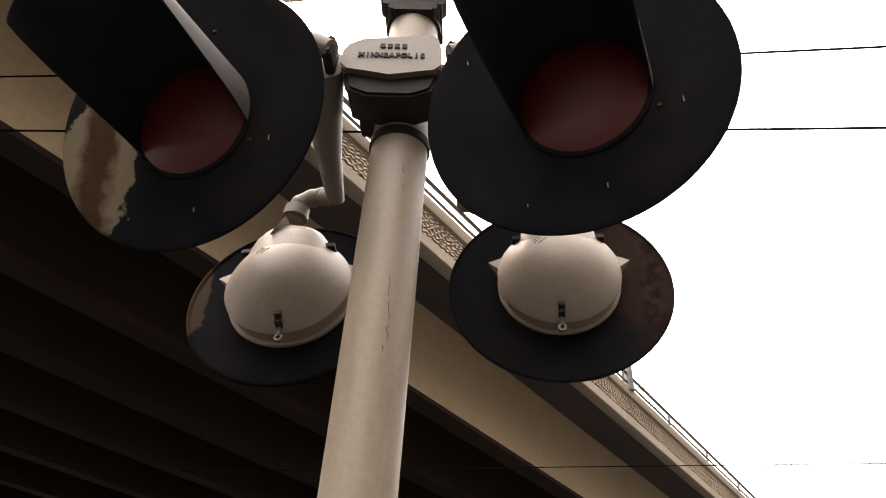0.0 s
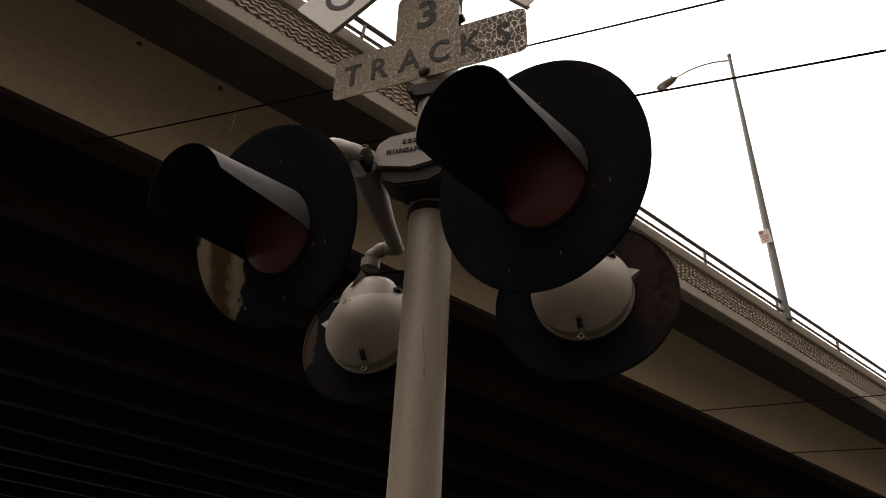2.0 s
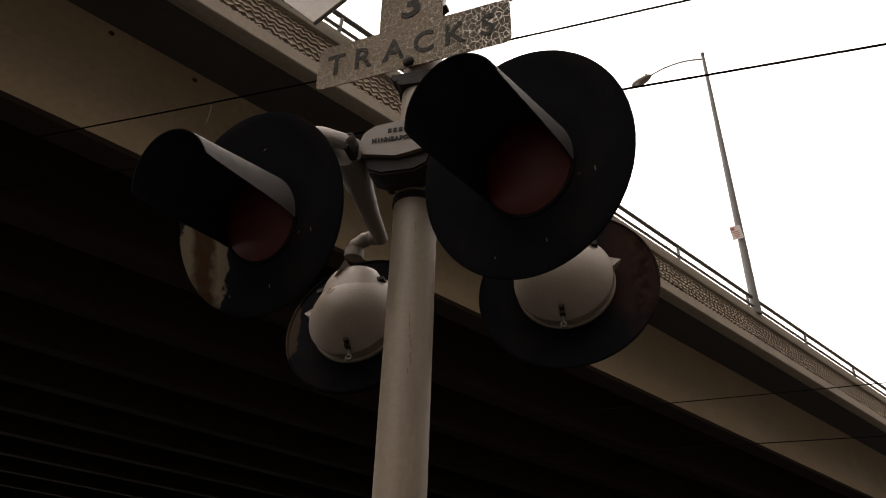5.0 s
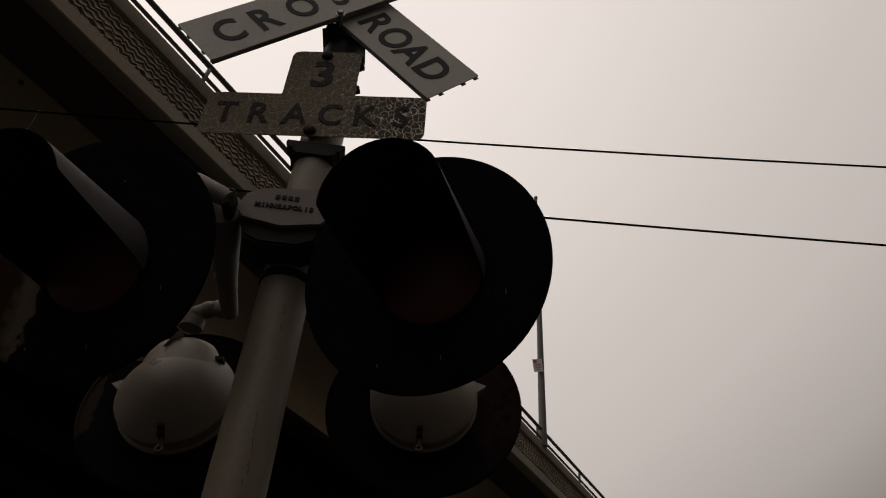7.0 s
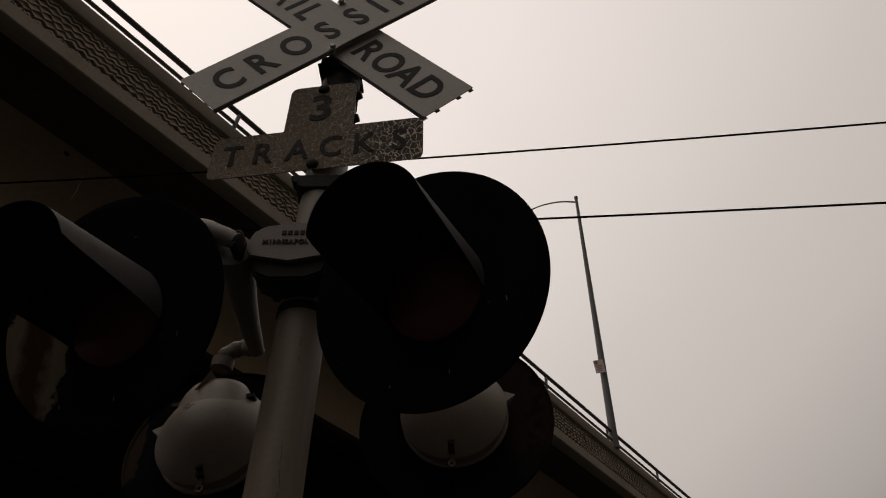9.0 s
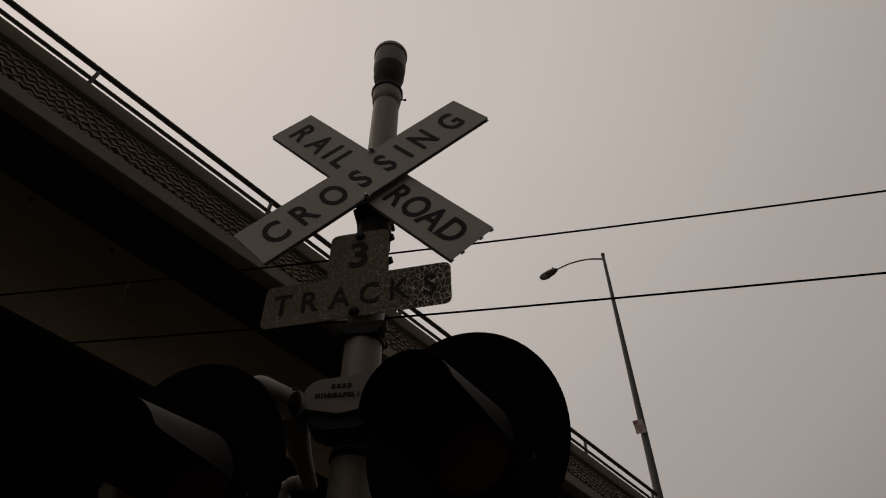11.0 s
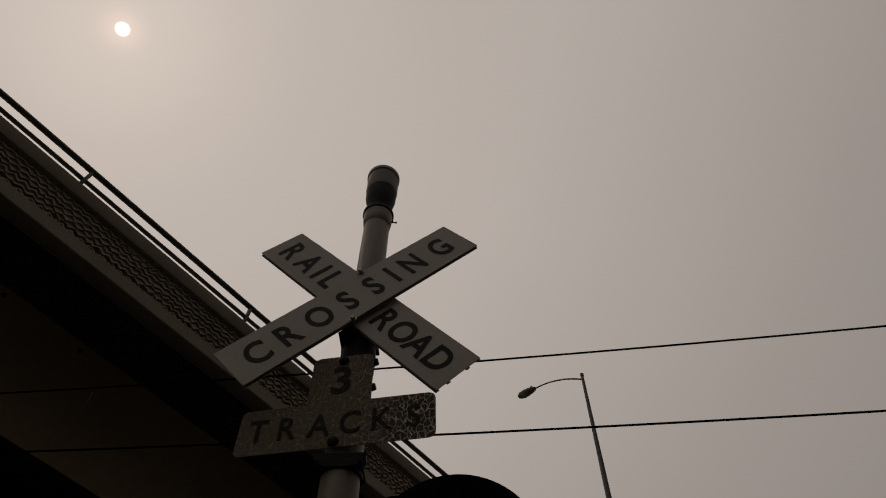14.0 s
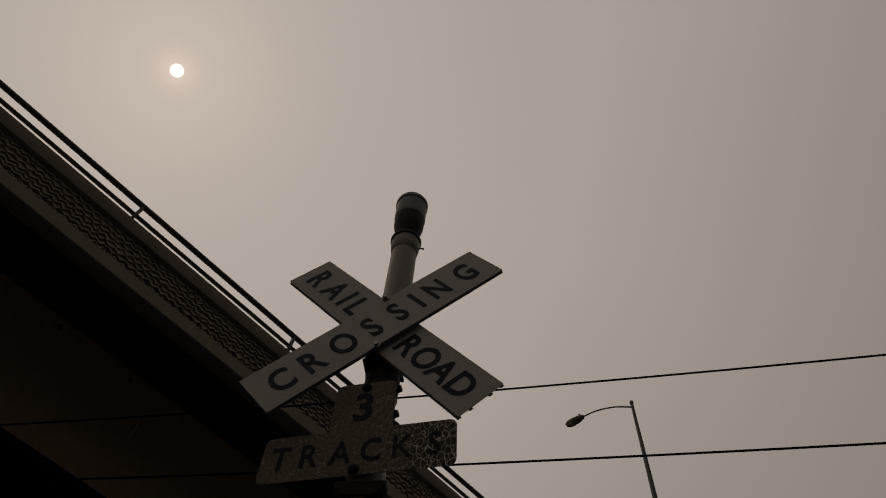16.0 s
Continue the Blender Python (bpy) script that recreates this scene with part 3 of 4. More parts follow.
box(bm, -0.03, 0.03, -0.03, 0.03, 0.05, 0.47, 0.006)
post_me = finish(bm, "rail_post", RAIL)
for x in POSTS:
    ob = new("rail_post", post_me)
    ob.parent = bridge
    ob.matrix_basis = pose(x - 0.25, 0, 0)
for x in (-46, 46):                      # bents that carry the girders down to the ground
    for y in (5, 13, 21, 29):
        bm = bmesh.new()
        lathe(bm, [(0, -16), (0.75, -16), (0.75, -4.0 + fall(y)), (0, -4.0 + fall(y))], 24, Matrix.Translation((x, y, 0)))
        part("pier", bm, SOFFIT, bridge)
    bm = bmesh.new()
    y0, y1 = 2.0, WIDTH - 1
    sweep_x(bm, [(y0, -3.06 + fall(y0)), (y1, -3.06 + fall(y1)), (y1, -4.2 + fall(y1)), (y0, -4.2 + fall(y0))], x - 0.9, x + 0.9)
    part("pier_cap", bm, SOFFIT, bridge)

# ---------------------------------------------------------------- street lamp on the parapet
AWAY = Vector((-0.785, 0.619, 0))
lamp = thing("street_lamp", "tall galvanised street lamp on the bridge parapet", "street lamp", pose(4.866, 16.868, 9.12, 0.12, -0.86, 0))
bm = bmesh.new()
lathe(bm, [(0, -0.06), (0.135, -0.06), (0.135, 0.025), (0.13, 0.03), (0.125, 0.35), (0.12, 0.4), (0.055, 9.93), (0.055, 9.96), (0.07, 9.97), (0.07, 10.07), (0, 10.11)], 24)
part("pole", bm, GALV, lamp)
bm = bmesh.new()
tube(bm, [Vector((0, 0, 9.80)), AWAY * 0.7 + Vector((0, 0, 10.22)), AWAY * 1.5 + Vector((0, 0, 10.50)), AWAY * 2.25 + Vector((0, 0, 10.58))], [0.035, 0.03, 0.028], 12)
part("arm", bm, GALV, lamp)
bm = bmesh.new()
lathe(bm, [(0, -0.42), (0.1, -0.40), (0.17, -0.28), (0.185, -0.05), (0.16, 0.2), (0.10, 0.38), (0.05, 0.44), (0, 0.44)], 24,
      Matrix.Diagonal((1.0, 0.72, 1.0, 1)))
q = AWAY.to_track_quat("-Z", "Y").to_matrix().to_4x4()
head = part("lamp_head", bm, BOWL, lamp, "grey cobra lamp head", Matrix.Translation(AWAY * 2.55 + Vector((0, 0, 10.58))) @ q)
bm = bmesh.new()
lathe(bm, [(0, 0.0), (0.05, 0.0), (0.05, 0.09), (0.042, 0.115), (0, 0.12)], 16)
part("photocell", bm, GALV, head, "", Matrix.Translation((0, 0.085, 0.24)) @ pose(0, 0, 0, -90, 0, 0))
bm = bmesh.new()
lathe(bm, [(0, -0.05), (0.12, -0.03), (0.14, 0.0), (0, 0.0)], 24, Matrix.Diagonal((1, 1.5, 1, 1)))
part("lens", bm, SIGNWHITE, head, "pale glass lens", Matrix.Translation((0, -0.085, -0.12)) @ pose(0, 0, 0, -90, 0, 0))

sign = thing("parking_sign", "small white and red sign strapped to the lamp pole", "sign", pose(4.69, 16.70, 11.66, 0, -7, -12))
bm = bmesh.new()
prism(bm, rounded([(-0.15, -0.23), (0.15, -0.23), (0.15, 0.23), (-0.15, 0.23)], [0.02] * 4), 0, 0.004)
plate = part("plate", bm, SIGNWHITE, sign, smooth=0)
bm = bmesh.new()
box(bm, -0.125, -0.02, -0.003, 0, 0.09, 0.20)
part("symbol", bm, SIGNRED, sign, "red square", smooth=0)
for z, w in ((0.03, 0.2), (-0.03, 0.16), (-0.09, 0.18), (-0.15, 0.12)):
    bm = bmesh.new()
    box(bm, -w / 2, w / 2, -0.003, 0, z - 0.013, z + 0.013)
    part("text_bar", bm, SIGNRED, sign, smooth=0)
bm = bmesh.new()
tube(bm, [(0.06, 0.004, 0.1), (0.11, 0.08, 0.1)], 0.01, 8)
part("strap", bm, GALV, sign)
bm = bmesh.new()
tube(bm, [(0.06, 0.004, -0.1), (0.11, 0.08, -0.1)], 0.01, 8)
part("strap", bm, GALV, sign)

# ---------------------------------------------------------------- overhead road sign beyond the bridge
gs = thing("guide_sign", "green overhead road sign with white words", "road sign", BR @ pose(30, 2.05, 4.0, 0, 0, -90))
bm = bmesh.new()
prism(bm, rounded([(-2.6, -0.75), (2.55, -0.75), (2.55, 0.75), (-2.6, 0.75)], [0.12] * 4), 0, 0.05)
part("panel", bm, GREEN, gs, smooth=0)
letters("Wilmington Ave", 0.66, SIGNWHITE, gs, Matrix.Translation((0.0, -0.005, 0.24)) @ FACE, 0.006)
letters("SOUTH", 0.44, SIGNWHITE, gs, Matrix.Translation((-0.75, -0.005, -0.38)) @ FACE, 0.006)
bm = bmesh.new()
prism(bm, [(-0.05, -0.25), (0.05, -0.25), (0.05, 0.05), (0.16, 0.05), (0, 0.27), (-0.16, 0.05), (-0.05, 0.05)], -0.005, 0)
part("arrow", bm, SIGNWHITE, gs, "", pose(1.15, 0, -0.38, 0, 42, 0), smooth=0)
bm = bmesh.new()
tube(bm, [(2.9, 0.2, -4.7), (2.9, 0.2, 0.9)], 0.14, 16)
part("sign_post", bm, GALV, gs)
bm = bmesh.new()
tube(bm, [(-2.4, 0.12, 0.3), (2.9, 0.2, 0.3)], 0.07, 12)
part("sign_beam", bm, GALV, gs)

# ---------------------------------------------------------------- overhead cables
def cable_at(x, y, z, drift, slope, sag):
    return Vector((x, y + drift * x, z + slope * x + sag * x * x))


CABLES = [(2.796, 6.0155, -0.1021, -0.0036, 0.0030), (2.766, 5.158, -0.0927, -0.0176, 0.0020), (6.951, 3.645, -0.0105, 0.0869, 0.0), (7.53, 3.242, -0.0013, 0.0674, 0.0)]
for row, r, x0, x1 in zip(CABLES, (0.0095, 0.0095, 0.006, 0.006), (-7.0, -7.0, -3.2, -3.2), (34, 34, 60, 60)):
    bm = bmesh.new()
    tube(bm, [cable_at(x0 + (x1 - x0) * k / 12, *row) for k in range(13)], r, 8, 4)
    ob = new("overhead_cable", finish(bm, "overhead_cable", WIRE))
    tagged(ob, "thin black cable slung past the bridge", "cable", group="overhead cables")

clip = thing("cable_clip", "small clip with a loose thread on the cable", "clip", Matrix.Translation(cable_at(-3.4, *CABLES[0])))
bm = bmesh.new()
tube(bm, [(-0.018, 0, 0), (0.018, 0, 0.001)], 0.014, 10)
part("sleeve", bm, GREASE, clip)
bm = bmesh.new()
tube(bm, [(0, 0, -0.012), (-0.004, 0, -0.06), (0.002, 0.004, -0.16), (-0.006, 0.002, -0.28)], 0.0022, 6)
part("thread", bm, GALV, clip)

# ---------------------------------------------------------------- the crossing signal
LEAN = Matrix.Translation((0.1276, 0.116, 0)) @ Matrix.Rotation(radians(-1.80), 4, "Y")
signal = thing("signal_mast", "weathered silver painted steel mast of a railway crossing signal", "signal mast", LEAN)
bm = bmesh.new()
lathe(bm, [(0, 0), (0.066, 0), (0.066, 4.50), (0, 4.50)], 48)
part("mast", bm, SILVER, signal)
bm = bmesh.new()
lathe(bm, [(0.11, 0.0), (0.16, 0.0), (0.16, 0.06), (0.1, 0.12), (0.08, 0.42), (0.068, 0.45)], 32)
part("mast_base", bm, CASTING, signal)
bm = bmesh.new()
lathe(bm, [(0.0655, 4.40), (0.069, 4.405), (0.075, 4.45), (0.077, 4.505), (0, 4.505)], 40)
part("cap_collar", bm, SILVER, signal)
bm = bmesh.new()
lathe(bm, [(0.0, 4.503), (0.080, 4.503), (0.083, 4.508), (0.083, 4.523), (0.078, 4.529), (0, 4.529)], 40)
part("cap_ring", bm, GREASE, signal)
bm = bmesh.new()
lathe(bm, [(0.0, 4.525), (0.056, 4.525), (0.056, 4.565), (0.072, 4.62), (0.083, 4.68), (0.085, 4.752), (0, 4.752)], 40)
part("cap_neck", bm, GREASE, signal, "dark flared neck under the mast cap")
bm = bmesh.new()
lathe(bm, [(0.0, 4.748), (0.086, 4.748), (0.088, 4.757), (0.089, 4.895), (0.094, 4.90), (0.094, 4.925), (0.087, 4.94), (0.056, 4.972), (0, 4.984)], 40)
part("mast_cap", bm, CASTING, signal)
bm = bmesh.new()
tube(bm, [(0.07, 0, 4.455), (0.092, -0.004, 4.443), (0.102, -0.005, 4.438)], [0.004, 0.004, 0.006], 8)
part("set_screw", bm, GREASE, signal)

for z0, length, dx0 in ((2.075, 0.052, 0.0), (2.018, 0.040, 0.004), (1.968, 0.030, 0.006), (1.925, 0.012, 0.001), (2.36, 0.03, 0.002), (2.30, 0.016, 0.005)):
    bm = bmesh.new()
    wave = [(z0 - length * k / 6, dx0 + 0.0035 * noise.noise(Vector((z0 * 40, k * 0.7, 2.0))) + 0.0005 * k) for k in range(7)]
    tube(bm, [(0.0192 + dx, -0.0632 + 0.3 * dx, z) for z, dx in wave], [0.0002, 0.0006, 0.0004, 0.0006, 0.0004, 0.0005, 0.0002], 6)
    part("paint_crack", bm, GREASE, signal)

for z in (3.14, 3.27, 3.40):
    bm = bmesh.new()
    lathe(bm, [(0.0655, z - 0.012), (0.070, z - 0.012), (0.070, z + 0.012), (0.0655, z + 0.012)], 32, close=True)
    tube(bm, [(0.06, -0.02, z), (0.088, -0.026, z + 0.004)], [0.018, 0.02, 0.014], 10)
    part("band_clamp", bm, GREASE, signal, "dark band clamp round the mast")

bm = bmesh.new()
rings = []
for k in range(13):
    z = 3.375 + 0.19 * k / 12
    rings.append([bm.verts.new((r * math.cos(2 * math.pi * i / 36), r * math.sin(2 * math.pi * i / 36), z))
                  for i in range(36) for r in (0.071 + 0.006 * noise.noise(Vector((math.cos(2 * math.pi * i / 36) * 2, math.sin(2 * math.pi * i / 36) * 2, z * 30))),)])
for a, b in zip(rings, rings[1:]):
    for i in range(36):
        bm.faces.new((a[i], a[(i + 1) % 36], b[(i + 1) % 36], b[i]))
part("clamp_sleeve", bm, GREASE, signal, "black caked clamp sleeve behind the crossbuck")

# clamp castings on the mast
bm = bmesh.new()
prism(bm, rounded([(-0.114, 2.537), (0.0, 2.515), (0.112, 2.537), (0.112, 2.60), (0.097, 2.653), (-0.092, 2.632), (-0.114, 2.592)], [0.016, 0.006, 0.014, 0.02, 0.012, 0.02, 0.02], 4), -0.075, 0.0, 0.004)
jb = part("junction_box", bm, CASTING, signal, "silver cast terminal box with raised letters", pose(-0.018, -0.088, 0.014), smooth=20)
bm = bmesh.new()
prism(bm, [(-0.108, 2.54), (-0.092, 2.488), (-0.05, 2.468), (0.05, 2.468), (0.092, 2.488), (0.108, 2.54), (0.0, 2.522)], -0.062, 0.03, 0.006)
box(bm, -0.09, 0.09, 0.0, 0.14, 2.53, 2.625, 0.01)
part("clamp_casting", bm, GREASE, signal, "dark greasy clamp under the box", pose(-0.018, -0.085, 0.014))
# added dark ring: the mast has no separate part below the clamp
bm = bmesh.new()
lathe(bm, [(0.064, 2.446), (0.071, 2.45), (0.071, 2.47), (0.064, 2.47)], 40)
part("dark_ring", bm, GREASE, signal)
for zc, wdt, fy in ((2.868, 0.088, -0.075), (3.475, 0.075, -0.068)):
    bm = bmesh.new()
    prism(bm, rounded([(-wdt, zc + 0.075), (-wdt, zc + 0.055), (-0.055, zc + 0.02), (0.055, zc + 0.02), (wdt, zc + 0.055), (wdt, zc + 0.075)], [0.004] * 6, 3), fy, -0.03, 0.006)
    for s in (-1, 1):
        tube(bm, [(s * 0.07, -0.078, zc + 0.045), (s * 0.07, 0.05, zc + 0.045)], 0.008, 8)
    lathe(bm, [(0.0655, zc + 0.016), (0.074, zc + 0.02), (0.074, zc + 0.06), (0.0655, zc + 0.065)], 32)
    part("sign_bracket", bm, GREASE, signal, "dark iron sign bracket")


def word_row(text, pitch, size, material, parent, z, y, x0=0.0, weight=0.001, depth=0.002):
    for i, ch in enumerate(text):
        letters(ch, size, material, parent, Matrix.Translation((x0 + (i - (len(text) - 1) / 2) * pitch, y, z)) @ FACE, weight, depth, "raised_letter")


word_row("MINNEAPOLIS", 0.0138, 0.019, GREASE, jb, 2.577, -0.076)
for i in range(4):
    bm = bmesh.new()
    box(bm, -0.029 + i * 0.0165, -0.018 + i * 0.0165, -0.078, -0.07, 2.602, 2.615)
    part("raised_bar", bm, GREASE, jb, smooth=0)

# arms from the box to the four lights
ARMS = {
    "front": [(-0.11, -0.07, 2.555), (-0.17, -0.06, 2.588), (-0.25, -0.03, 2.632), (-0.32, 0.01, 2.61), (-0.345, 0.03, 2.46)],
    "back": [(-0.145, -0.02, 2.57), (-0.157, 0.11, 2.56), (-0.16, 0.25, 2.525), (-0.155, 0.375, 2.487)],
}


# ---------------------------------------------------------------- flashing lights
R_DISC, R_HOOD, HOOD_END = 0.295, 0.127, 110
OFF = Vector((0.024, -0.027, 0.0))      # lens and hood sit a little off the middle of the disc


def facing(centre, yaw, pitch, back=False):
    """Frame of a light: its own z points where it shines. yaw and pitch turn the side that is seen."""
    a, p = radians(yaw), radians(pitch)
    n = Vector((-math.sin(a) * math.cos(p), -math.cos(a) * math.cos(p), math.sin(p)))
    if back:
        n = -n
    up = (Vector((0, 0, 1)) - n * n.z).normalized()
    x = up.cross(n)
    m = Matrix((x, up, n)).transposed().to_4x4()
    m.translation = centre
    return m


def hood_length(phi, full):
    """Length of the hood at an angle from its top: full over the crown, then swept back to the sides of the lens."""
    t = min(1.0, max(0.0, (math.degrees(abs(phi)) - 82) / (HOOD_END - 82)))
    return 0.014 + (full - 0.014) * (1 - 0.45 * t - 0.55 * t * t * (3 - 2 * t))


def flashing_light(m, label, disc_mat, R_DISC=R_DISC, full=0.305, tilt=0.094, slew=-0.012, roll=8.0):
    """Housing bowl behind, round background, lens and cutaway hood in front."""
    ob = thing("flashing_light", label, "signal light", m, "lights of the crossing signal")
    # housing bowl
    bm = bmesh.new()
    prof = [(0.150, 0.0), (0.157, -0.05), (0.160, -0.058), (0.158, -0.063)]
    for k in range(1, 13):
        r = 0.158 * (1 - k / 12)
        prof.append((r, -0.063 - 0.095 * (1 - (r / 0.158) ** 2.3)))
    lathe(bm, prof, 56)
    body = part("housing", bm, BOWL, ob, "silver painted rounded housing")
    bm = bmesh.new()                     # rim ring and hub
    lathe(bm, [(0.153, -0.006), (0.161, -0.006), (0.162, -0.016), (0.159, -0.019), (0.152, -0.019)], 56)
    part("rim", bm, BOWL, body)
    bm = bmesh.new()
    lathe(bm, [(0.112, -0.07), (0.108, -0.02), (0.10, 0.01), (0.088, 0.033), (0.068, 0.048), (0.04, 0.055), (0, 0.057)], 40,
          Matrix.Translation((0, 0.105, -0.072)) @ Matrix.Diagonal((1, 1, 0.68, 1)) @ pose(0, 0, 0, -86, 0, 0))
    part("hub", bm, BOWL, body)
    bm = bmesh.new()                     # web below the conduit entry
    v = [bm.verts.new(p) for p in ((0.0, 0.166, -0.09), (0.004, 0.160, -0.152), (0.040, 0.092, -0.150), (0.022, 0.13, -0.11))]
    for f in ((0, 1, 2), (0, 2, 3), (0, 3, 1), (1, 3, 2)):
        bm.faces.new([v[i] for i in f])
    part("web", bm, BOWL, body, smooth=0)
    for x0, y0, x1, y1 in ((0.050, 0.052, 0.066, 0.040), (0.044, 0.044, 0.062, 0.030), (0.030, 0.040, 0.052, 0.024)):
        bm = bmesh.new()                 # scratches on the bowl
        pts = []
        for k in range(5):
            x, y = x0 + (x1 - x0) * k / 4, y0 + (y1 - y0) * k / 4 + 0.002 * (k % 2)
            pts.append((x, y, -0.063 - 0.095 * (1 - (math.hypot(x, y) / 0.158) ** 2.3) - 0.0002))
        tube(bm, pts, 0.0009, 6)
        part("scratch", bm, GREASE, body)
    for s in (-1, 1):                    # pointed ears at the sides
        bm = bmesh.new()
        v = [bm.verts.new(p) for p in ((s * 0.144, 0.056, -0.06), (s * 0.153, 0.012, -0.06), (s * 0.186, 0.045, -0.052), (s * 0.147, 0.05, -0.025), (s * 0.154, 0.012, -0.025), (s * 0.180, 0.041, -0.035))]
        for f in ((0, 1, 2), (3, 5, 4), (0, 3, 4, 1), (1, 4, 5, 2), (2, 5, 3, 0)):
            bm.faces.new([v[i] for i in f])
        part("ear", bm, BOWL, body, smooth=20)
    bm = bmesh.new()                     # latch below
    tube(bm, [(0, -0.15, -0.07), (0.0, -0.176, -0.066)], 0.006, 10)
    lathe(bm, [(0.005, -0.005), (0.011, -0.005), (0.011, 0.005), (0.005, 0.005)], 16, Matrix.Translation((0, -0.180, -0.066)), True)
    part("latch", bm, ARM, body, "grey latch with an eye")
    for x0, x1, y0, y1 in ((-0.008, 0.008, -0.139, -0.130), (-0.008, 0.008, -0.153, -0.144), (0.092, 0.12, 0.08, 0.093), (-0.12, -0.092, 0.08, 0.093)):
        bm = bmesh.new()                 # dark slots
        box(bm, x0, x1, y0, y1, -0.094 if y1 < -0.14 else -0.105, -0.05)
        part("slot", bm, GREASE, body, smooth=0)
    # background disc with a rolled edge, slightly dished
    bm = bmesh.new()
    lathe(bm, [(0.10, 0.006), (0.2, 0.004), (0.27, 0.0), (R_DISC - 0.006, 0.0), (R_DISC, -0.003), (R_DISC + 0.001, -0.008), (R_DISC - 0.004, -0.011),
               (R_DISC - 0.008, -0.006), (0.27, -0.004), (0.10, 0.0)], 96)
    disc = part("background_disc", bm, disc_mat, ob)
    for a in (75, 330):
        bm = bmesh.new()
        mm = Matrix.Translation((0.178 * math.cos(radians(a)), 0.178 * math.sin(radians(a)), 0.004))
        lathe(bm, [(0, 0), (0.005, 0), (0.005, 0.002), (0.003, 0.004), (0, 0.004)], 10, mm)
        part("screw", bm, GREASE, disc)
    for a, r, ln in ((-24, 0.212, 0.011), (148, 0.236, 0.008), (283, 0.226, 0.009), (248, 0.246, 0.006)):
        bm = bmesh.new()                 # small pale chips in the paint
        x, y = r * math.cos(radians(a)), r * math.sin(radians(a))
        box(bm, x - 0.0009, x + 0.0009, y - ln / 2, y + ln / 2, 0.001, 0.0045)
        part("paint_chip", bm, CASTING, disc, smooth=0)
    # lens
    bm = bmesh.new()
    lathe(bm, [(0.122, 0.0), (0.122, 0.008), (0.108, 0.016), (0.08, 0.024), (0.04, 0.029), (0, 0.031)], 56, Matrix.Translation(OFF))
    part("lens", bm, LENS, ob, "dark red round glass lens")
    bm = bmesh.new()
    lathe(bm, [(0.118, 0.0), (0.129, 0.0), (0.129, 0.009), (0.127, 0.011), (0.121, 0.011), (0.118, 0.009)], 56, Matrix.Translation(OFF), True)
    part("lens_ring", bm, BLACK, ob)
    # hood: an outer and an inner skin, tilted a little down
    bm = bmesh.new()
    segs, steps, th = 72, 10, 0.003
    skins = []
    for r in (R_HOOD, R_HOOD - th):
        skin = []
        for i in range(segs + 1):
            phi = radians(-HOOD_END + 2 * HOOD_END * i / segs)
            ln = hood_length(phi, full)
            phi -= radians(roll)
            skin.append([bm.verts.new((OFF.x + r * math.sin(phi) + slew * (ln * k / steps), OFF.y + r * math.cos(phi) + tilt * (ln * k / steps), 0.004 + ln * k / steps)) for k in range(steps + 1)])
        skins.append(skin)
    for s, skin in enumerate(skins):
        for a, b in zip(skin, skin[1:]):
            for k in range(steps):
                f = bm.faces.new((a[k], b[k], b[k + 1], a[k + 1]))
                f.material_index = s
    for a, b, c, d in zip(skins[0], skins[0][1:], skins[1], skins[1][1:]):
        bm.faces.new((a[-1], b[-1], d[-1], c[-1])).material_index = 1
        bm.faces.new((a[0], c[0], d[0], b[0])).material_index = 1
    part("hood", bm, [HOOD, HOOD_IN], ob, "weathered black cutaway hood")
    return ob


flashing_light(facing((0.3986, -0.1638, 2.374), 23.48, -12.29), "black round flashing light with a red lens facing the road", BLACK)
flashing_light(facing((-0.3539, -0.0908, 2.3423), 12.81, -17.48), "flashing light with a peeling rusty black disc", PEELED, full=0.312, roll=10.5)
flashing_light(facing((0.4675, 0.493, 2.3417), 6.46, 7.19, True) @ pose(0, 0, 0, 0, 0, -1.4), "flashing light seen from behind with a silver housing", BROWNED)
flashing_light(facing((-0.2243, 0.4556, 2.2281), 3.39, 11.64, True) @ pose(0, 0, 0, 0, 0, -8.7), "flashing light facing away with a paler disc edge", PALE_RIM, 0.2675)

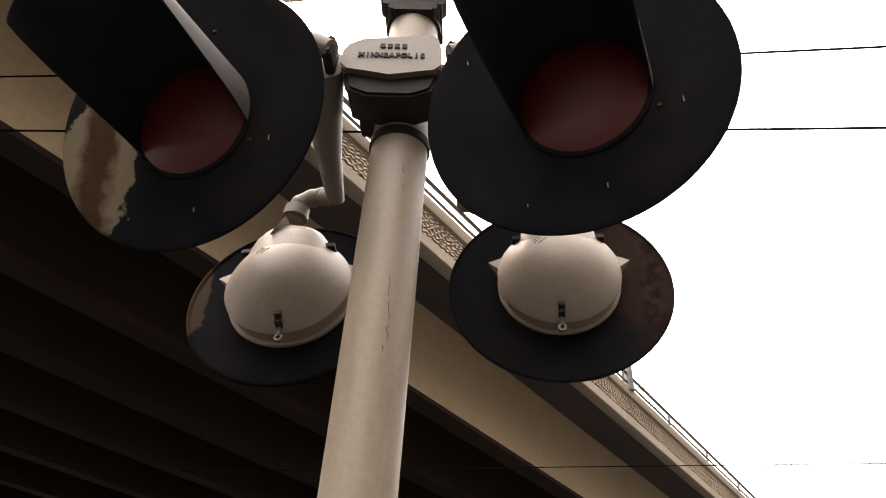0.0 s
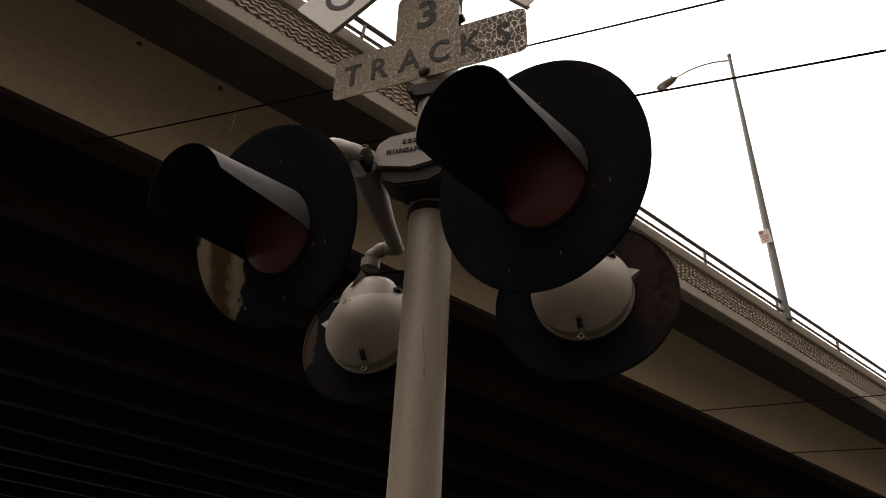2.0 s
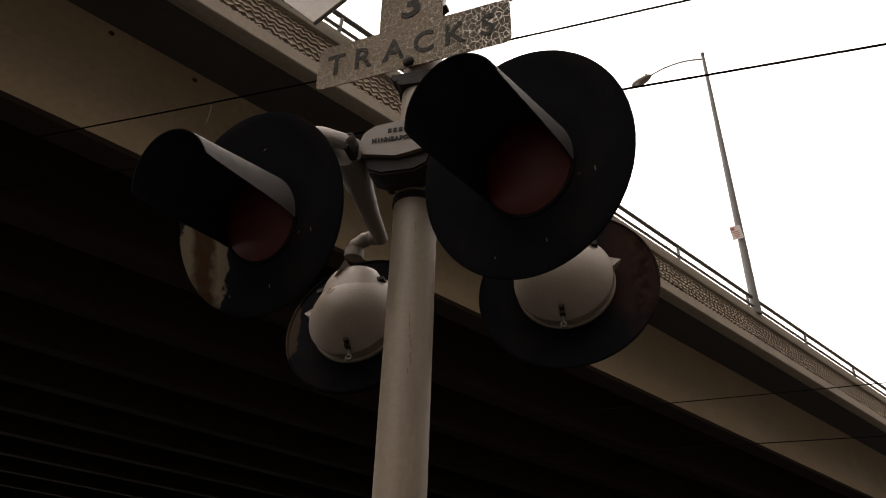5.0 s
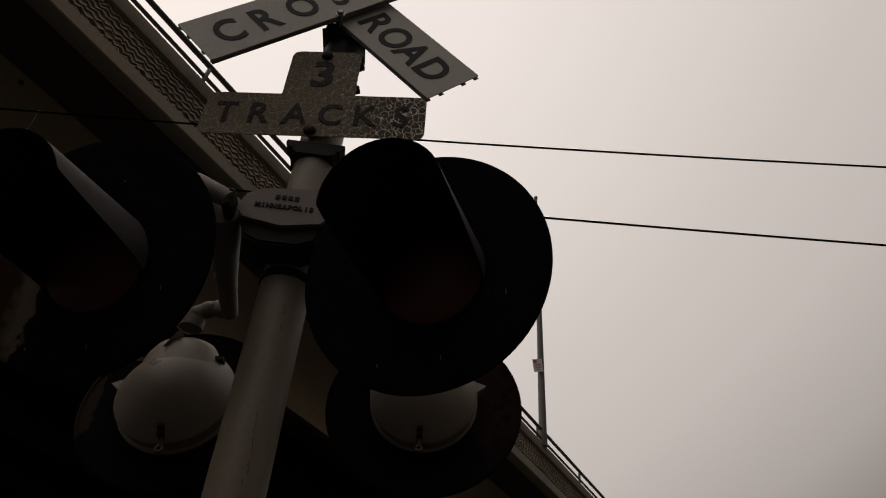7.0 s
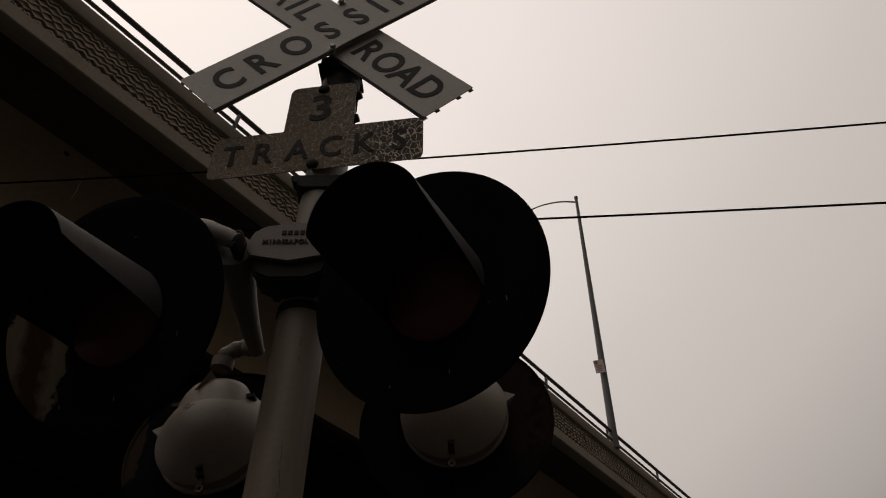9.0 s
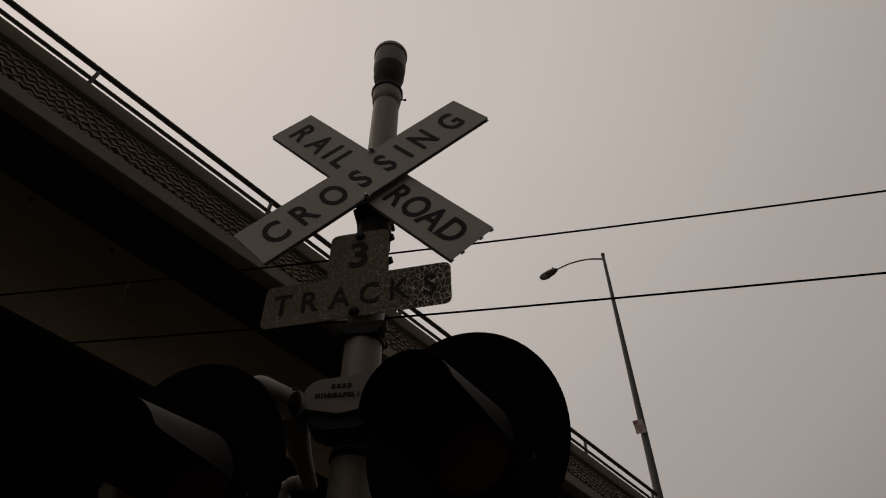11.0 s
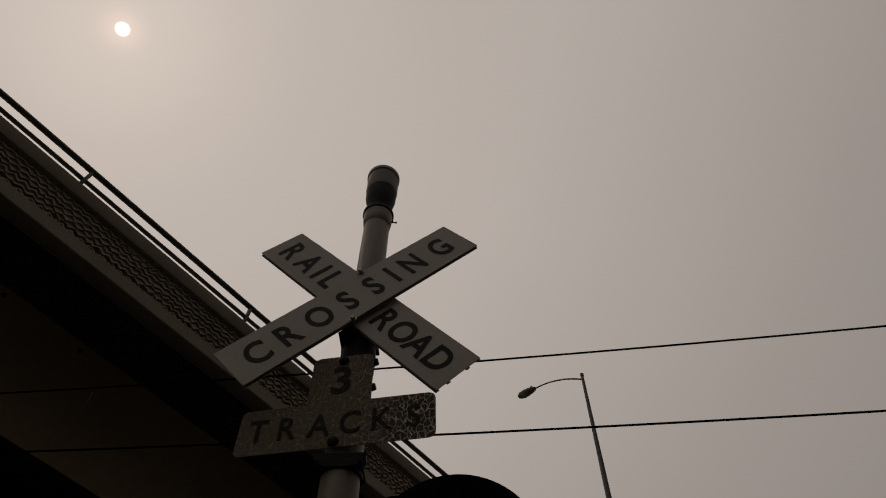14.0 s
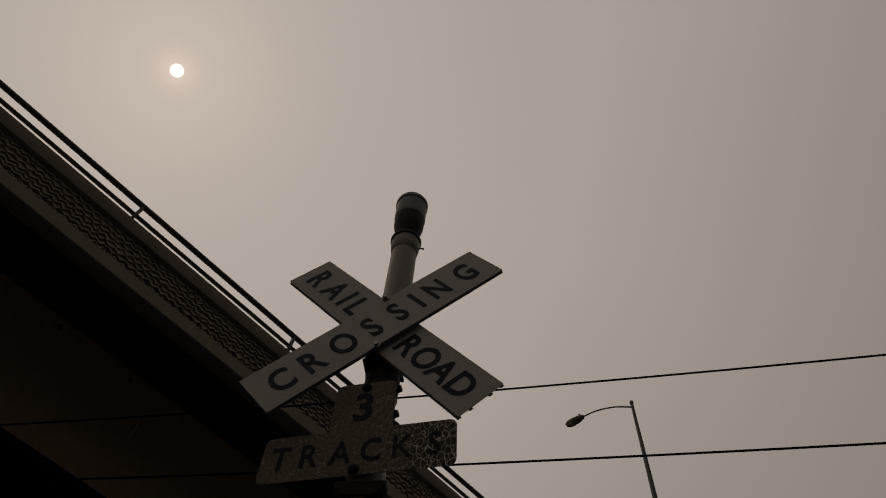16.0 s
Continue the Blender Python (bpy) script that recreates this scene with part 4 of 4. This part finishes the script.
for s in (1, -1):                        # brackets, one pair for each side of the mast
    def side(points):
        return [((x - 0.02) * s + 0.03, y - 0.008, z + 0.006) for x, y, z in points]
    arm = thing("light_arm", "silver tapered bracket arm with an elbow carrying two lights", "bracket", group="arms of the crossing signal")
    bm = bmesh.new()
    tube(bm, side(ARMS["front"]), [0.023, 0.026, 0.03, 0.03, 0.028], 20)
    part("front_arm", bm, ARM, arm)
    bm = bmesh.new()
    tube(bm, side(ARMS["back"]), [0.056, 0.046, 0.032, 0.023], 24)
    part("back_arm", bm, ARM, arm)
    bm = bmesh.new()
    xe = -0.26 if s > 0 else -0.36
    tube(bm, side([(-0.152, 0.36, 2.495), (-0.185, 0.385, 2.505), (xe + 0.045, 0.40, 2.515), (xe, 0.405, 2.49), (xe - 0.01, 0.408, 2.44)]), [0.021, 0.0225, 0.021, 0.026, 0.022, 0.0265, 0.0225, 0.027, 0.023, 0.0275, 0.0235, 0.0275, 0.026], 20)
    lathe(bm, [(0.024, -0.02), (0.034, -0.02), (0.034, 0.012), (0.024, 0.012)], 20, Matrix.Translation(side([(xe - 0.005, 0.406, 2.462)])[0]), True)
    part("elbow", bm, ARM, arm, "ribbed conduit elbow")
    for dz in (-0.02, 0.02):
        bm = bmesh.new()
        p = side([(-0.112, -0.08, 2.557 + dz)])[0]
        bolt(bm, Matrix.Translation(p) @ pose(0, 0, 0, 90, 0, 0), 0.005, 0.007)
        part("bolt", bm, GREASE, arm)
    bm = bmesh.new()
    box(bm, *sorted(side([(-0.128, 0, 0), (-0.104, 0, 0)])[i][0] for i in (0, 1)), -0.088, -0.028, 2.536, 2.598, 0.008)
    part("flange", bm, GREASE, arm, "dark bolted flange")

# ---------------------------------------------------------------- crossbuck
xb = thing("crossbuck_sign", "white crossbuck of two blades with black words on the mast", "railway sign", pose(0, 0, 3.7))


def blade(name, angle, y):
    bm = bmesh.new()
    outline = rounded([(-0.61, -0.1145), (0.61, -0.1145), (0.61, 0.1145), (-0.61, 0.1145)], [0.006] * 4, 3)
    prism(bm, outline, 0.0, 0.003, 0.0006)
    m = pose(0, y, 0, 0, -angle, 0)
    b = part(name, bm, WHITE, xb, "white enamelled blade", m)
    for z in (-0.108, -0.05, 0.05, 0.108):
        bm = bmesh.new()                 # stiffening rib behind
        box(bm, -0.609, 0.609, 0.0032, 0.016, z - 0.003, z + 0.003)
        box(bm, -0.609, 0.609, 0.013, 0.016, z - 0.009, z + 0.009)
        part("rib", bm, ALU, b)
    return b


b1 = blade("crossing_blade", 45, -0.012)
b2 = blade("railroad_blade", -45, 0.016)


def on_blade(b, ch, x, size=0.171, wide=0.84):
    letters(ch, size, INK, b, Matrix.Translation((x, -0.0012, 0)) @ FACE, 0.0034, 0.0008, "letter", wide)


for ch, x in zip("CROSSING", (-0.487, -0.345, -0.198, -0.055, 0.083, 0.190, 0.305, 0.474)):
    on_blade(b1, ch, x)
for ch, x in zip("RAIL", (-0.505, -0.375, -0.28, -0.195)):
    on_blade(b2, ch, x)
for ch, x in zip("ROAD", (0.185, 0.29, 0.392, 0.502)):
    on_blade(b2, ch, x)
for z in (0.155, -0.157):
    bm = bmesh.new()
    bolt(bm, Matrix.Translation((0.0 - 0.01 * (z > 0), -0.014, z)) @ pose(0, 0, 0, 90, 0, 0), 0.011, 0.013)
    tube(bm, [(0.0 - 0.01 * (z > 0), -0.012, z), (0, 0.05, z)], 0.007, 10)
    part("bolt", bm, ALU, xb, "grey hexagon bolt")
bm = bmesh.new()
for z in (-0.17, 0.17):
    bm = bmesh.new()
    box(bm, -0.05, 0.05, 0.034, 0.06, z - 0.03, z + 0.03, 0.004)
    part("mount", bm, GREASE, xb)

# ---------------------------------------------------------------- number of tracks plate
ts = thing("tracks_sign", "crazed silver sign reading 3 TRACKS below the crossbuck", "railway sign", pose(0.0039, 0.034, 3.051, 1.8, -2.3, -6.26))
bm = bmesh.new()
out = rounded([(-0.350, -0.095), (0.352, -0.095), (0.352, 0.096), (0.118, 0.096), (0.116, 0.319), (-0.118, 0.319), (-0.118, 0.096), (-0.350, 0.096)],
              [0.03, 0.03, 0.03, 0.004, 0.03, 0.03, 0.004, 0.03], 6)
prism(bm, out, 0.0, 0.003, 0.0006)
part("plate", bm, SHEET, ts)
for ch, x in zip("TRACKS", (-0.278, -0.170, -0.058, 0.052, 0.165, 0.276)):
    letters(ch, 0.131, SHEET_INK, ts, Matrix.Translation((x, -0.0012, 0.002)) @ FACE, 0.0022, 0.0008, "letter", 0.86)
letters("3", 0.175, SHEET_INK, ts, Matrix.Translation((0.0, -0.0012, 0.200)) @ FACE, 0.0042, 0.0008, "letter", 1.0)
for x, z in ((0.0, -0.073), (0.0, 0.296)):
    bm = bmesh.new()
    lathe(bm, [(0, 0), (0.02, 0), (0.019, 0.006), (0.012, 0.012), (0, 0.014)], 20, Matrix.Translation((x, -0.001, z)) @ pose(0, 0, 0, 90, 0, 0))
    tube(bm, [(x, 0, z), (x, 0.04, z)], 0.008, 10)
    part("bolt", bm, GREASE, ts, "dark carriage bolt")
